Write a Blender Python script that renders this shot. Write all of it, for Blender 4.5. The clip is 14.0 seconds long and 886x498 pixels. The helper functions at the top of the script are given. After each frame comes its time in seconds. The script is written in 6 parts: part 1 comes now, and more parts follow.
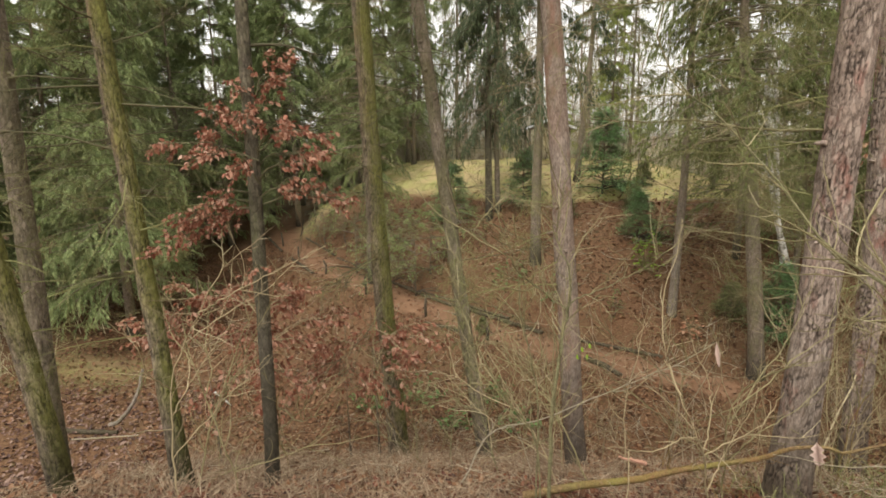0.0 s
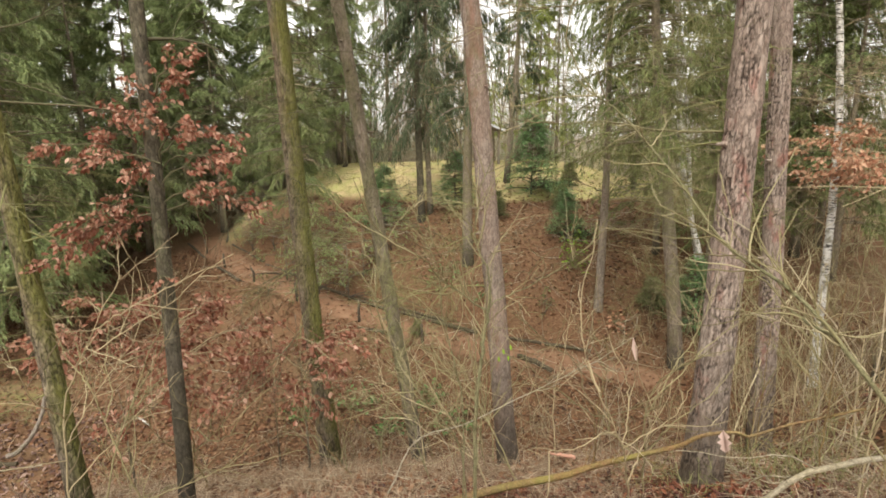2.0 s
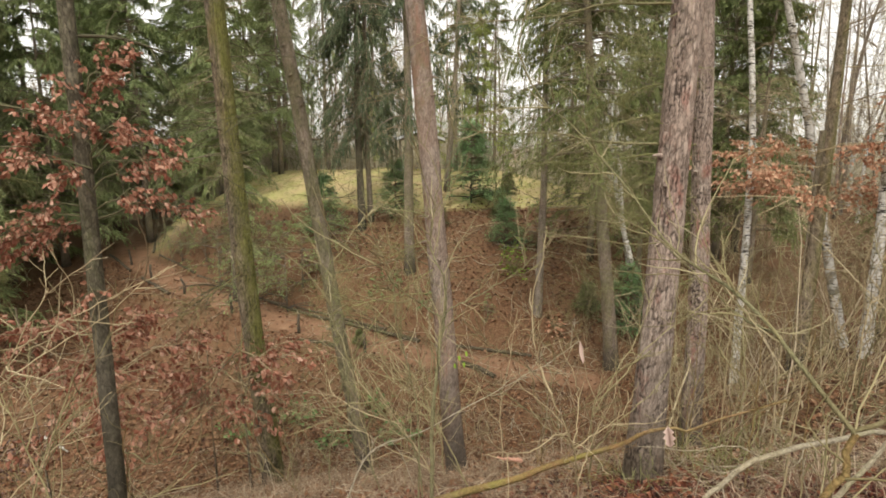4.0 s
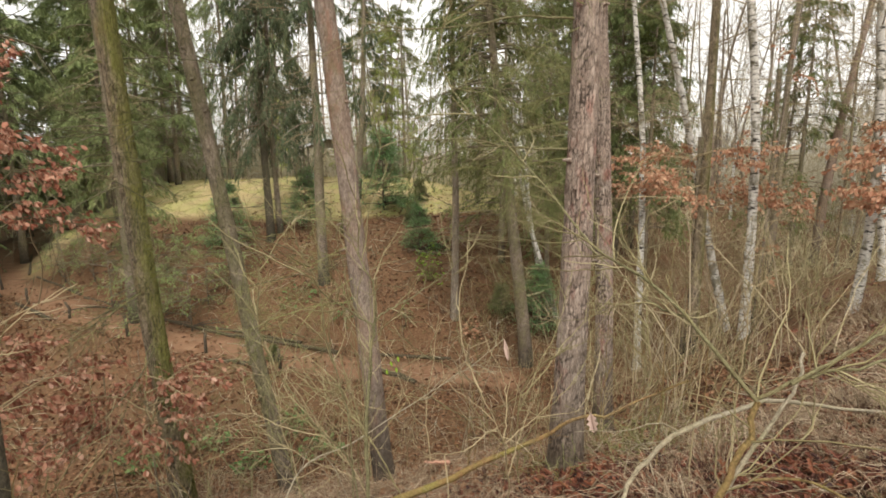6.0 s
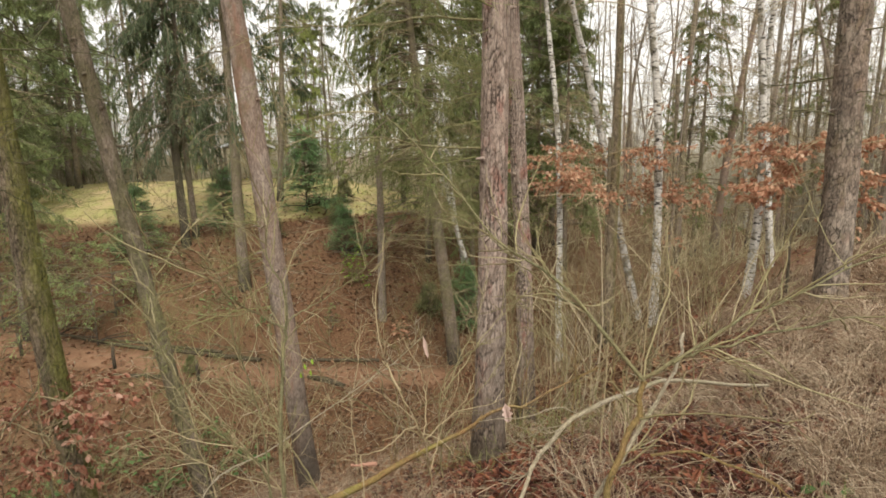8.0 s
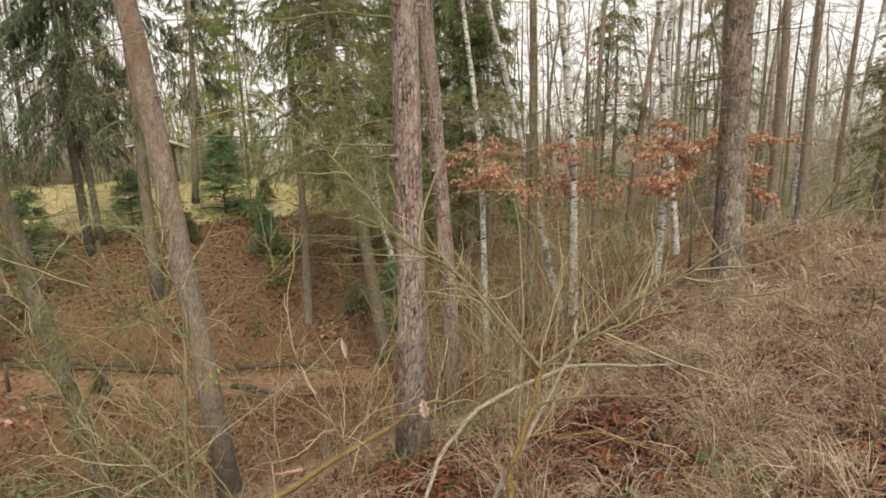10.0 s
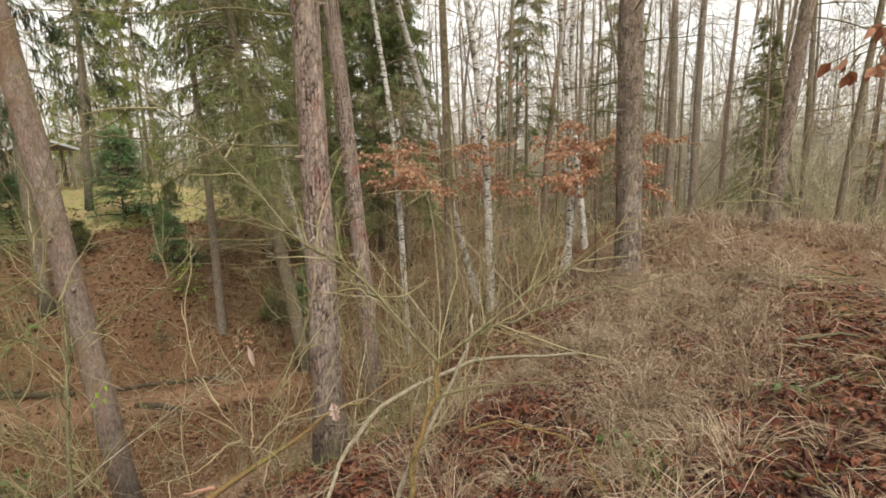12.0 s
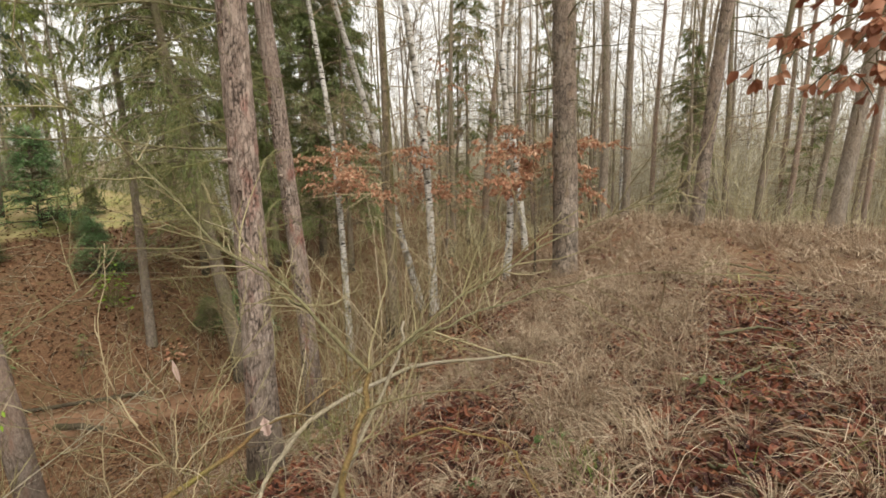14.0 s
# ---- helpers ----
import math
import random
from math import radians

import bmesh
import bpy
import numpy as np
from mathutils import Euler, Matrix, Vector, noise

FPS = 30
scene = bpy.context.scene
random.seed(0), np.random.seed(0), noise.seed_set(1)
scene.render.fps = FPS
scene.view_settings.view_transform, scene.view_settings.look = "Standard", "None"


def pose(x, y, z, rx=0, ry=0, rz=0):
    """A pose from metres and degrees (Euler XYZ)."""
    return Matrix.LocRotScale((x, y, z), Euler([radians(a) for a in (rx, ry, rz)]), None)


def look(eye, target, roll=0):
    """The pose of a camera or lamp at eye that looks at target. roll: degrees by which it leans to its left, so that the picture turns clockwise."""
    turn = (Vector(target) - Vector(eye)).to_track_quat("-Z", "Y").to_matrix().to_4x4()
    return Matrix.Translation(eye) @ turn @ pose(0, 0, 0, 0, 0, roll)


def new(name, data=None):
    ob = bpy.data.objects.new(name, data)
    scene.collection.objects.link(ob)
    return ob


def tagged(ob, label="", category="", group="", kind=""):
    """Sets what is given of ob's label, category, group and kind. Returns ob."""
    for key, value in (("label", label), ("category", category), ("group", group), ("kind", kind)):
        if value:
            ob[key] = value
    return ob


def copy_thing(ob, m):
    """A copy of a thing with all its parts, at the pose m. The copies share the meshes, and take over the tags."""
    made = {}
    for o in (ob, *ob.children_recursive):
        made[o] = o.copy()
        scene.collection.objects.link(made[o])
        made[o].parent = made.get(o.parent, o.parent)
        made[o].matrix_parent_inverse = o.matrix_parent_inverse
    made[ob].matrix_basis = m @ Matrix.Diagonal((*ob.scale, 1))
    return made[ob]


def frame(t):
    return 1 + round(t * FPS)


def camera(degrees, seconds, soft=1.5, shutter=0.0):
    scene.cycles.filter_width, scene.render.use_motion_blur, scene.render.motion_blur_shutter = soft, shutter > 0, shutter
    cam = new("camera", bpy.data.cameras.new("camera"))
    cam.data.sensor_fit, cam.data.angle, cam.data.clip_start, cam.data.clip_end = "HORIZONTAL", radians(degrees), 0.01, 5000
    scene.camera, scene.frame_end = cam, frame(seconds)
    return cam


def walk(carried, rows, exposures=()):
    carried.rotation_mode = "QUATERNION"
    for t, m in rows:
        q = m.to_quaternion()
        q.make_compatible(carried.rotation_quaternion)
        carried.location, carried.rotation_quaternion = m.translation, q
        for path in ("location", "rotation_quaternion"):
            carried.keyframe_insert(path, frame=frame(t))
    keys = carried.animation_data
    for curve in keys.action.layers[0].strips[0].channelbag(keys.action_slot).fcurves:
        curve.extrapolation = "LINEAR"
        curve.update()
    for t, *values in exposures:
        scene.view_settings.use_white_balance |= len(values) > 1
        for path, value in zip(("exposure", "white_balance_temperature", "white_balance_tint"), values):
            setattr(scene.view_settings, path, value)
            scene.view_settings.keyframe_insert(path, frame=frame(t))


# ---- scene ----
cam = camera(80.6, 14.0, soft=1.7)
PATH = [
    (0, (0.275, 0.03, 1.72), (0.22, 1.986, 1.304), -0.7),
    (0.5, (0.31, 0.056, 1.719), (0.317, 2.012, 1.303), -0.7),
    (1, (0.34, 0.082, 1.721), (0.407, 2.037, 1.304), -0.7),
    (1.5, (0.364, 0.094, 1.719), (0.491, 2.046, 1.303), -0.8),
    (2, (0.395, 0.118, 1.711), (0.583, 2.066, 1.3), -0.7),
    (2.5, (0.397, 0.118, 1.712), (0.613, 2.066, 1.315), -0.1),
    (5, (0.213, 0.132, 1.7), (0.807, 2.006, 1.333), -0.1),
    (5.5, (0.203, 0.129, 1.695), (0.871, 1.98, 1.338), -0.1),
    (6, (0.186, 0.132, 1.7), (0.929, 1.955, 1.345), -0.3),
    (6.5, (0.183, 0.139, 1.695), (0.995, 1.932, 1.339), -0.3),
    (7, (0.219, 0.104, 1.7), (1.097, 1.864, 1.338), -0.4),
    (7.5, (0.268, 0.093, 1.68), (1.2, 1.827, 1.326), -0.3),
    (8, (0.278, 0.072, 1.686), (1.262, 1.777, 1.331), -0.5),
    (10.5, (0.41, -0.025, 1.685), (1.67, 1.484, 1.316), -1.2),
    (11, (0.427, -0.051, 1.679), (1.744, 1.408, 1.309), -1.3),
    (11.5, (0.443, -0.076, 1.681), (1.809, 1.337, 1.309), -1.4),
    (12, (0.454, -0.098, 1.675), (1.874, 1.262, 1.305), -1.4),
    (12.5, (0.479, -0.132, 1.678), (1.939, 1.184, 1.306), -1.4),
    (13, (0.49, -0.165, 1.682), (1.98, 1.116, 1.312), -1.3),
    (13.5, (0.498, -0.158, 1.675), (2.017, 1.091, 1.308), -1.2),
    (14, (0.536, -0.113, 1.674), (2.094, 1.088, 1.311), -1.2),
]
walk(cam, [(t, look(eye, target, roll)) for t, eye, target, roll in PATH],
     [(0.0, 0.76), (0.5, 0.88), (1.0, 0.99), (2.0, 1.07), (2.7, 0.98), (5.0, 0.86), (8.0, 0.82), (11.0, 0.77), (14.0, 0.74)])


# ---- world and light ----
world = bpy.data.worlds.new("overcast_sky")
scene.world = world
world.use_nodes = True
wt = world.node_tree
sky = wt.nodes.new("ShaderNodeTexSky")
sky.sky_type, sky.sun_disc = "NISHITA", False
sky.sun_elevation, sky.sun_rotation = radians(52), radians(200)
sky.air_density, sky.dust_density, sky.ozone_density = 1.0, 2.0, 1.0
grey = wt.nodes.new("ShaderNodeHueSaturation")
grey.inputs["Saturation"].default_value = 0.18
wt.links.new(sky.outputs[0], grey.inputs["Color"])
cloud = wt.nodes.new("ShaderNodeMix")
cloud.data_type = "RGBA"
cloud.inputs[0].default_value = 0.85
cloud.inputs[7].default_value = (7.3, 7.1, 6.65, 1)
wt.links.new(grey.outputs[0], cloud.inputs[6])
wt.links.new(cloud.outputs[2], wt.nodes["Background"].inputs["Color"])
wt.nodes["Background"].inputs["Strength"].default_value = 0.11
sun_data = bpy.data.lights.new("sun", "SUN")
sun_data.energy, sun_data.angle, sun_data.color = 1.7, radians(30), (1.0, 0.97, 0.92)
sun = new("sun", sun_data)
sun.matrix_world = look((0, 0, 30), (8, 22, 0))

# ---- materials ----
def material(name, rough=0.85):
    m = bpy.data.materials.new(name)
    m.use_nodes = True
    t = m.node_tree
    b = t.nodes["Principled BSDF"]
    b.inputs["Roughness"].default_value = rough
    b.inputs["Specular IOR Level"].default_value = 0.25
    return m, t, b


def ramp(t, source, stops):
    r = t.nodes.new("ShaderNodeValToRGB")
    e = r.color_ramp.elements
    while len(e) < len(stops):
        e.new(0.5)
    for k, (p, c) in enumerate(stops):
        e[k].position, e[k].color = p, (*c, 1)
    t.links.new(source, r.inputs["Fac"])
    return r.outputs["Color"]


def noise_tex(t, scale, detail=4, stretch=(1, 1, 1), coords="Object", rough=0.6):
    c = t.nodes.new("ShaderNodeTexCoord")
    mp = t.nodes.new("ShaderNodeMapping")
    mp.inputs["Scale"].default_value = stretch
    t.links.new(c.outputs[coords], mp.inputs["Vector"])
    n = t.nodes.new("ShaderNodeTexNoise")
    n.inputs["Scale"].default_value, n.inputs["Detail"].default_value = scale, detail
    n.inputs["Roughness"].default_value = rough
    t.links.new(mp.outputs[0], n.inputs["Vector"])
    return n.outputs["Fac"]


def cell_tex(t, scale, stretch=(1, 1, 1), feature="DISTANCE_TO_EDGE", coords="Object", warp=0.0):
    c = t.nodes.new("ShaderNodeTexCoord")
    mp = t.nodes.new("ShaderNodeMapping")
    mp.inputs["Scale"].default_value = stretch
    source = c.outputs[coords]
    if warp:
        w = t.nodes.new("ShaderNodeTexNoise")
        w.inputs["Scale"].default_value, w.inputs["Detail"].default_value = 9.0, 4.0
        t.links.new(source, w.inputs["Vector"])
        a = t.nodes.new("ShaderNodeVectorMath")
        a.operation = "MULTIPLY_ADD"
        a.inputs[1].default_value = (warp, warp, warp * 3)
        t.links.new(w.outputs["Color"], a.inputs[0])
        t.links.new(source, a.inputs[2])
        source = a.outputs[0]
    t.links.new(source, mp.inputs["Vector"])
    n = t.nodes.new("ShaderNodeTexVoronoi")
    n.feature = feature
    n.inputs["Scale"].default_value = scale
    t.links.new(mp.outputs[0], n.inputs["Vector"])
    return n.outputs["Distance"]


def mix(t, fac, a, b, mode="MIX"):
    n = t.nodes.new("ShaderNodeMix")
    n.data_type, n.blend_type = "RGBA", mode
    for k, v in ((0, fac), (6, a), (7, b)):
        if isinstance(v, (int, float)):
            n.inputs[k].default_value = v
        elif isinstance(v, tuple):
            n.inputs[k].default_value = (*v, 1)
        else:
            t.links.new(v, n.inputs[k])
    return n.outputs[2]


def bump(t, b, height, strength, distance):
    n = t.nodes.new("ShaderNodeBump")
    n.inputs["Strength"].default_value, n.inputs["Distance"].default_value = strength, distance
    t.links.new(height, n.inputs["Height"])
    t.links.new(n.outputs[0], b.inputs["Normal"])


def math_node(t, op, a, b=0.0):
    n = t.nodes.new("ShaderNodeMath")
    n.operation, n.use_clamp = op, True
    for k, v in ((0, a), (1, b)):
        if isinstance(v, (int, float)):
            n.inputs[k].default_value = v
        else:
            t.links.new(v, n.inputs[k])
    return n.outputs[0]


def plate_tone(t, scale, stretch):
    """One random tone for every bark plate."""
    c = t.nodes.new("ShaderNodeTexCoord")
    w = t.nodes.new("ShaderNodeTexNoise")
    w.inputs["Scale"].default_value, w.inputs["Detail"].default_value = 14.0, 5.0
    t.links.new(c.outputs["Object"], w.inputs["Vector"])
    a = t.nodes.new("ShaderNodeVectorMath")
    a.operation = "MULTIPLY_ADD"
    a.inputs[1].default_value = (0.05, 0.05, 0.16)
    t.links.new(w.outputs["Color"], a.inputs[0])
    t.links.new(c.outputs["Object"], a.inputs[2])
    mp = t.nodes.new("ShaderNodeMapping")
    mp.inputs["Scale"].default_value = (1, 1, stretch)
    t.links.new(a.outputs[0], mp.inputs["Vector"])
    n = t.nodes.new("ShaderNodeTexVoronoi")
    n.inputs["Scale"].default_value = scale
    t.links.new(mp.outputs[0], n.inputs["Vector"])
    x = t.nodes.new("ShaderNodeSeparateColor")
    t.links.new(n.outputs["Color"], x.inputs[0])
    return x.outputs[0]


def bark(name, dark, light, tint, moss=0.3, plate=26.0, stretch=0.22, moss_col=(0.10, 0.13, 0.03), patch=None, crack=0.8, side=0.0, foot=None, foot_rise=0.4, gap_depth=0.6):
    """Furrowed bark: irregular long cracks between flaky plates, tinted in large patches, with green algae."""
    m, t, b = material(name, 0.9)
    ridge = noise_tex(t, plate * 0.8, 7, (1, 1, stretch), rough=0.72)
    away = t.nodes.new("ShaderNodeMath")
    away.operation = "ABSOLUTE"
    t.links.new(math_raw(t, "SUBTRACT", ridge, 0.5), away.inputs[0])
    fine = noise_tex(t, 55, 6, (1, 1, 0.4), rough=0.7)
    flake = noise_tex(t, plate * 0.55, 4, (1, 1, stretch * 1.6), rough=0.65)
    big = noise_tex(t, 1.7, 4, (1, 1, 0.6))
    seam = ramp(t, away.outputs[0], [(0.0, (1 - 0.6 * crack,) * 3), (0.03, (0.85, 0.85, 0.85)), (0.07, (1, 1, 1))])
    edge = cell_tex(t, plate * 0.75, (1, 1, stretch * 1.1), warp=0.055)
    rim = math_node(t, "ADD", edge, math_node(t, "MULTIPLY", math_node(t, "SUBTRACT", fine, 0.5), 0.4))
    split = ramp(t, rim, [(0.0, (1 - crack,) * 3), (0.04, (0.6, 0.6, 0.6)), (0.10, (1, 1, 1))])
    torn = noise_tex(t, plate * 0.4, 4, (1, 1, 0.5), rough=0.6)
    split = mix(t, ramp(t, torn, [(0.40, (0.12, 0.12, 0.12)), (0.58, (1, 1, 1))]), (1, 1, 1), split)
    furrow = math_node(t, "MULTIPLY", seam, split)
    tone = math_node(t, "ADD", math_node(t, "MULTIPLY", plate_tone(t, plate * 0.75, stretch * 1.1), 0.28), math_node(t, "MULTIPLY", flake, 0.72))
    col = mix(t, ramp(t, tone, [(0.32, (0, 0, 0)), (0.62, (1, 1, 1))]), dark, light)
    col = mix(t, ramp(t, big, [(0.42, (0, 0, 0)), (0.66, (0.75, 0.75, 0.75))]), col, tint)
    col = mix(t, ramp(t, fine, [(0.40, (0.0, 0.0, 0.0)), (0.75, (0.6, 0.6, 0.6))]), col, light)
    col = mix(t, ramp(t, fine, [(0.25, (0.6, 0.6, 0.6)), (0.48, (0.0, 0.0, 0.0))]), col, dark)
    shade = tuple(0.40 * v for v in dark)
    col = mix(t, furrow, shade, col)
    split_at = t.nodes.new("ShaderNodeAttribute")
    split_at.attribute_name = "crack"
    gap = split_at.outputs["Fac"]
    if patch:
        spot = noise_tex(t, 2.2, 4, (2.2, 2.2, 0.8), rough=0.65)
        col = mix(t, ramp(t, spot, [(0.56, (0, 0, 0)), (0.68, (0.55, 0.55, 0.55))]), col, patch)
    if moss:
        mossy = noise_tex(t, 2.2, 7, (1, 1, 0.4), rough=0.8)
        if side:
            g = t.nodes.new("ShaderNodeNewGeometry")
            xyz = t.nodes.new("ShaderNodeSeparateXYZ")
            t.links.new(g.outputs["Normal"], xyz.inputs[0])
            mossy = math_raw(t, "ADD", mossy, math_raw(t, "MULTIPLY", xyz.outputs[0], side))
        col = mix(t, ramp(t, mossy, [(0.62 - 0.3 * moss, (0, 0, 0)), (0.9 - 0.3 * moss, (0.85, 0.85, 0.85))]), col, mix(t, furrow, tuple(0.35 * v for v in moss_col), moss_col))
    if foot:
        c = t.nodes.new("ShaderNodeTexCoord")
        xyz = t.nodes.new("ShaderNodeSeparateXYZ")
        t.links.new(c.outputs["Object"], xyz.inputs[0])
        up = math_raw(t, "ADD", math_raw(t, "MULTIPLY", xyz.outputs[2], foot_rise), math_raw(t, "MULTIPLY", big, 0.6))
        col = mix(t, ramp(t, up, [(0.35, (0.85, 0.85, 0.85)), (1.0, (0, 0, 0))]), col, mix(t, furrow, tuple(0.3 * v for v in foot), mix(t, flake, tuple(0.6 * v for v in foot), foot)))
    # the darkest tone follows the cracks that are cut into the mesh
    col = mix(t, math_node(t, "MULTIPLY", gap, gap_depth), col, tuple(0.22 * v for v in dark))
    t.links.new(col, b.inputs["Base Color"])
    h = math_node(t, "ADD", math_node(t, "MULTIPLY", furrow, 0.5), math_node(t, "MULTIPLY", tone, 0.5))
    bump(t, b, h, 1.0, 0.014)
    return m


def math_raw(t, op, a, b=0.0):
    n = t.nodes.new("ShaderNodeMath")
    n.operation = op
    for k, v in ((0, a), (1, b)):
        if isinstance(v, (int, float)):
            n.inputs[k].default_value = v
        else:
            t.links.new(v, n.inputs[k])
    return n.outputs[0]


def varied(name, stops, rough=0.7, glow_through=0.0, spread=6.0):
    """Leaves, needles, blades and twigs: every island takes its own colour out of a ramp."""
    m, t, b = material(name, rough)
    g = t.nodes.new("ShaderNodeNewGeometry")
    big = noise_tex(t, spread, 3)
    f = math_node(t, "ADD", math_node(t, "MULTIPLY", g.outputs["Random Per Island"], 0.7), math_node(t, "MULTIPLY", big, 0.3))
    col = ramp(t, f, stops)
    t.links.new(col, b.inputs["Base Color"])
    if glow_through:
        tr = t.nodes.new("ShaderNodeBsdfTranslucent")
        t.links.new(col, tr.inputs["Color"])
        ms = t.nodes.new("ShaderNodeMixShader")
        ms.inputs[0].default_value = glow_through
        t.links.new(b.outputs[0], ms.inputs[1])
        t.links.new(tr.outputs[0], ms.inputs[2])
        t.links.new(ms.outputs[0], t.nodes["Material Output"].inputs["Surface"])
    return m


# the pine's grey-brown foot is darkened further for the shade around it
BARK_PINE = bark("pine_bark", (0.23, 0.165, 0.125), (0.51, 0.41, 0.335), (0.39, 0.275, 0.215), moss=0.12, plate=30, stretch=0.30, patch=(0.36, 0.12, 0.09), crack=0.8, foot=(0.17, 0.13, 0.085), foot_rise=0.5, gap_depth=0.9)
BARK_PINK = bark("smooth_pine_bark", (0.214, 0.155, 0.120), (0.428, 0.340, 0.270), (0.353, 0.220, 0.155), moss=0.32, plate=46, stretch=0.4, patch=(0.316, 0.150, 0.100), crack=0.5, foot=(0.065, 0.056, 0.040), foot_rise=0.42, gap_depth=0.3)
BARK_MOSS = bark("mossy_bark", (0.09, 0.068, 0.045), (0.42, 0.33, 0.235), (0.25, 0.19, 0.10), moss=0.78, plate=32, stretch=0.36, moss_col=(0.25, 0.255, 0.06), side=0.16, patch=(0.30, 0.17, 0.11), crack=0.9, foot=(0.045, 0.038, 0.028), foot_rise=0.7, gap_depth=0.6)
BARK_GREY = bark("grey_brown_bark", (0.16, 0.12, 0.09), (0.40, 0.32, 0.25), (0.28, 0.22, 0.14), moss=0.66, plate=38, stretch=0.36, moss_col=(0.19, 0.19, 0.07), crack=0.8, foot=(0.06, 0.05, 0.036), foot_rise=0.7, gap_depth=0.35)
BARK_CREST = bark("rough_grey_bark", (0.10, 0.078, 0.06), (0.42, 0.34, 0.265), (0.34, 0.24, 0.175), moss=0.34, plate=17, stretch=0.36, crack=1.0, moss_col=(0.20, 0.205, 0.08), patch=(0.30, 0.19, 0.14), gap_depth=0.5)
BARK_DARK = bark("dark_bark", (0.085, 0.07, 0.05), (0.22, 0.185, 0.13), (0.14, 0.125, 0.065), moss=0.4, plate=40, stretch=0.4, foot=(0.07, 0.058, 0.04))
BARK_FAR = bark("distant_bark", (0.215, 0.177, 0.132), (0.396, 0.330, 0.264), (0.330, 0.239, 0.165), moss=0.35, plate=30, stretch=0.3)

BARK_BIRCH, _t, _b = material("birch_bark", 0.7)
_band = noise_tex(_t, 5, 4, (1.3, 1.3, 4.5))
_fine = noise_tex(_t, 30, 4, (1, 1, 2.5))
_blot = noise_tex(_t, 2.6, 5, (1.6, 1.6, 1.3), rough=0.7)
_c = ramp(_t, _fine, [(0.3, (0.46, 0.42, 0.36)), (0.7, (0.80, 0.77, 0.71))])
_c = mix(_t, ramp(_t, _band, [(0.39, (1, 1, 1)), (0.46, (0, 0, 0))]), _c, (0.05, 0.042, 0.034))
_c = mix(_t, ramp(_t, _blot, [(0.50, (0, 0, 0)), (0.60, (0.85, 0.85, 0.85))]), _c, (0.17, 0.15, 0.095))
_t.links.new(_c, _b.inputs["Base Color"])
bump(_t, _b, _band, 0.5, 0.01)

GROUND, _t, _b = material("woodland_floor", 0.95)
_at = _t.nodes.new("ShaderNodeAttribute")
_at.attribute_name = "turf"
_as = _t.nodes.new("ShaderNodeAttribute")
_as.attribute_name = "soil"
_n1 = noise_tex(_t, 22, 6)
_n2 = noise_tex(_t, 0.8, 5)
_n3 = noise_tex(_t, 3.5, 5, rough=0.7)
_lit = ramp(_t, _n1, [(0.28, (0.06, 0.036, 0.02)), (0.45, (0.135, 0.070, 0.036)), (0.58, (0.21, 0.115, 0.06)), (0.74, (0.32, 0.21, 0.12))])
_lit = mix(_t, ramp(_t, _n2, [(0.40, (0, 0, 0)), (0.66, (0.7, 0.7, 0.7))]), _lit, (0.165, 0.10, 0.052))
_lit = mix(_t, ramp(_t, _n3, [(0.56, (0, 0, 0)), (0.72, (0.6, 0.6, 0.6))]), _lit, (0.13, 0.13, 0.05))
_turf = ramp(_t, _n3, [(0.3, (0.44, 0.34, 0.17)), (0.5, (0.42, 0.38, 0.15)), (0.68, (0.31, 0.33, 0.10))])
_turf = mix(_t, ramp(_t, _n2, [(0.42, (0, 0, 0)), (0.58, (0.9, 0.9, 0.9))]), _turf, (0.48, 0.36, 0.19))
_tf = math_node(_t, "ADD", _at.outputs["Fac"], math_node(_t, "MULTIPLY", math_node(_t, "SUBTRACT", _n3, 0.5), 0.6))
_col = mix(_t, ramp(_t, _tf, [(0.3, (0, 0, 0)), (0.6, (1, 1, 1))]), _lit, _turf)
_soil = ramp(_t, _n3, [(0.3, (0.235, 0.12, 0.066)), (0.7, (0.34, 0.205, 0.12))])
_col = mix(_t, _as.outputs["Fac"], _col, _soil)
_t.links.new(_col, _b.inputs["Base Color"])
bump(_t, _b, _n1, 0.9, 0.03)

LEAF_LITTER = varied("fallen_leaves", [(0.1, (0.025, 0.011, 0.009)), (0.35, (0.081, 0.025, 0.015)), (0.6, (0.162, 0.053, 0.029)), (0.8, (0.238, 0.089, 0.044)), (0.92, (0.374, 0.196, 0.111)), (0.99, (0.40, 0.29, 0.21))], 0.5)
# darkened evenly: part of the slope's tree shade sits in this colour
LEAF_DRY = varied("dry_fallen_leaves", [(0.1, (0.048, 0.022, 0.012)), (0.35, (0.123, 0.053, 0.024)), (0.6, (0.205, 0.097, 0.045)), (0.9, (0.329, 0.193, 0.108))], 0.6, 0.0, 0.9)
# pinkish gully leaves; the spruces' shade is put into their colour
LEAF_GULLY = varied("gully_fallen_leaves", [(0.1, (0.040, 0.025, 0.021)), (0.35, (0.115, 0.064, 0.048)), (0.6, (0.207, 0.121, 0.090)), (0.9, (0.368, 0.253, 0.190))], 0.55, 0.0, 0.9)
LEAF_OAK = varied("withered_leaves", [(0.1, (0.32, 0.13, 0.07)), (0.4, (0.48, 0.24, 0.14)), (0.65, (0.60, 0.36, 0.22)), (0.9, (0.72, 0.50, 0.35))], 0.55, 0.25)
LEAF_RUST = varied("rusty_leaves", [(0.1, (0.20, 0.072, 0.04)), (0.4, (0.34, 0.145, 0.08)), (0.65, (0.46, 0.235, 0.135)), (0.9, (0.60, 0.36, 0.23))], 0.55, 0.25)
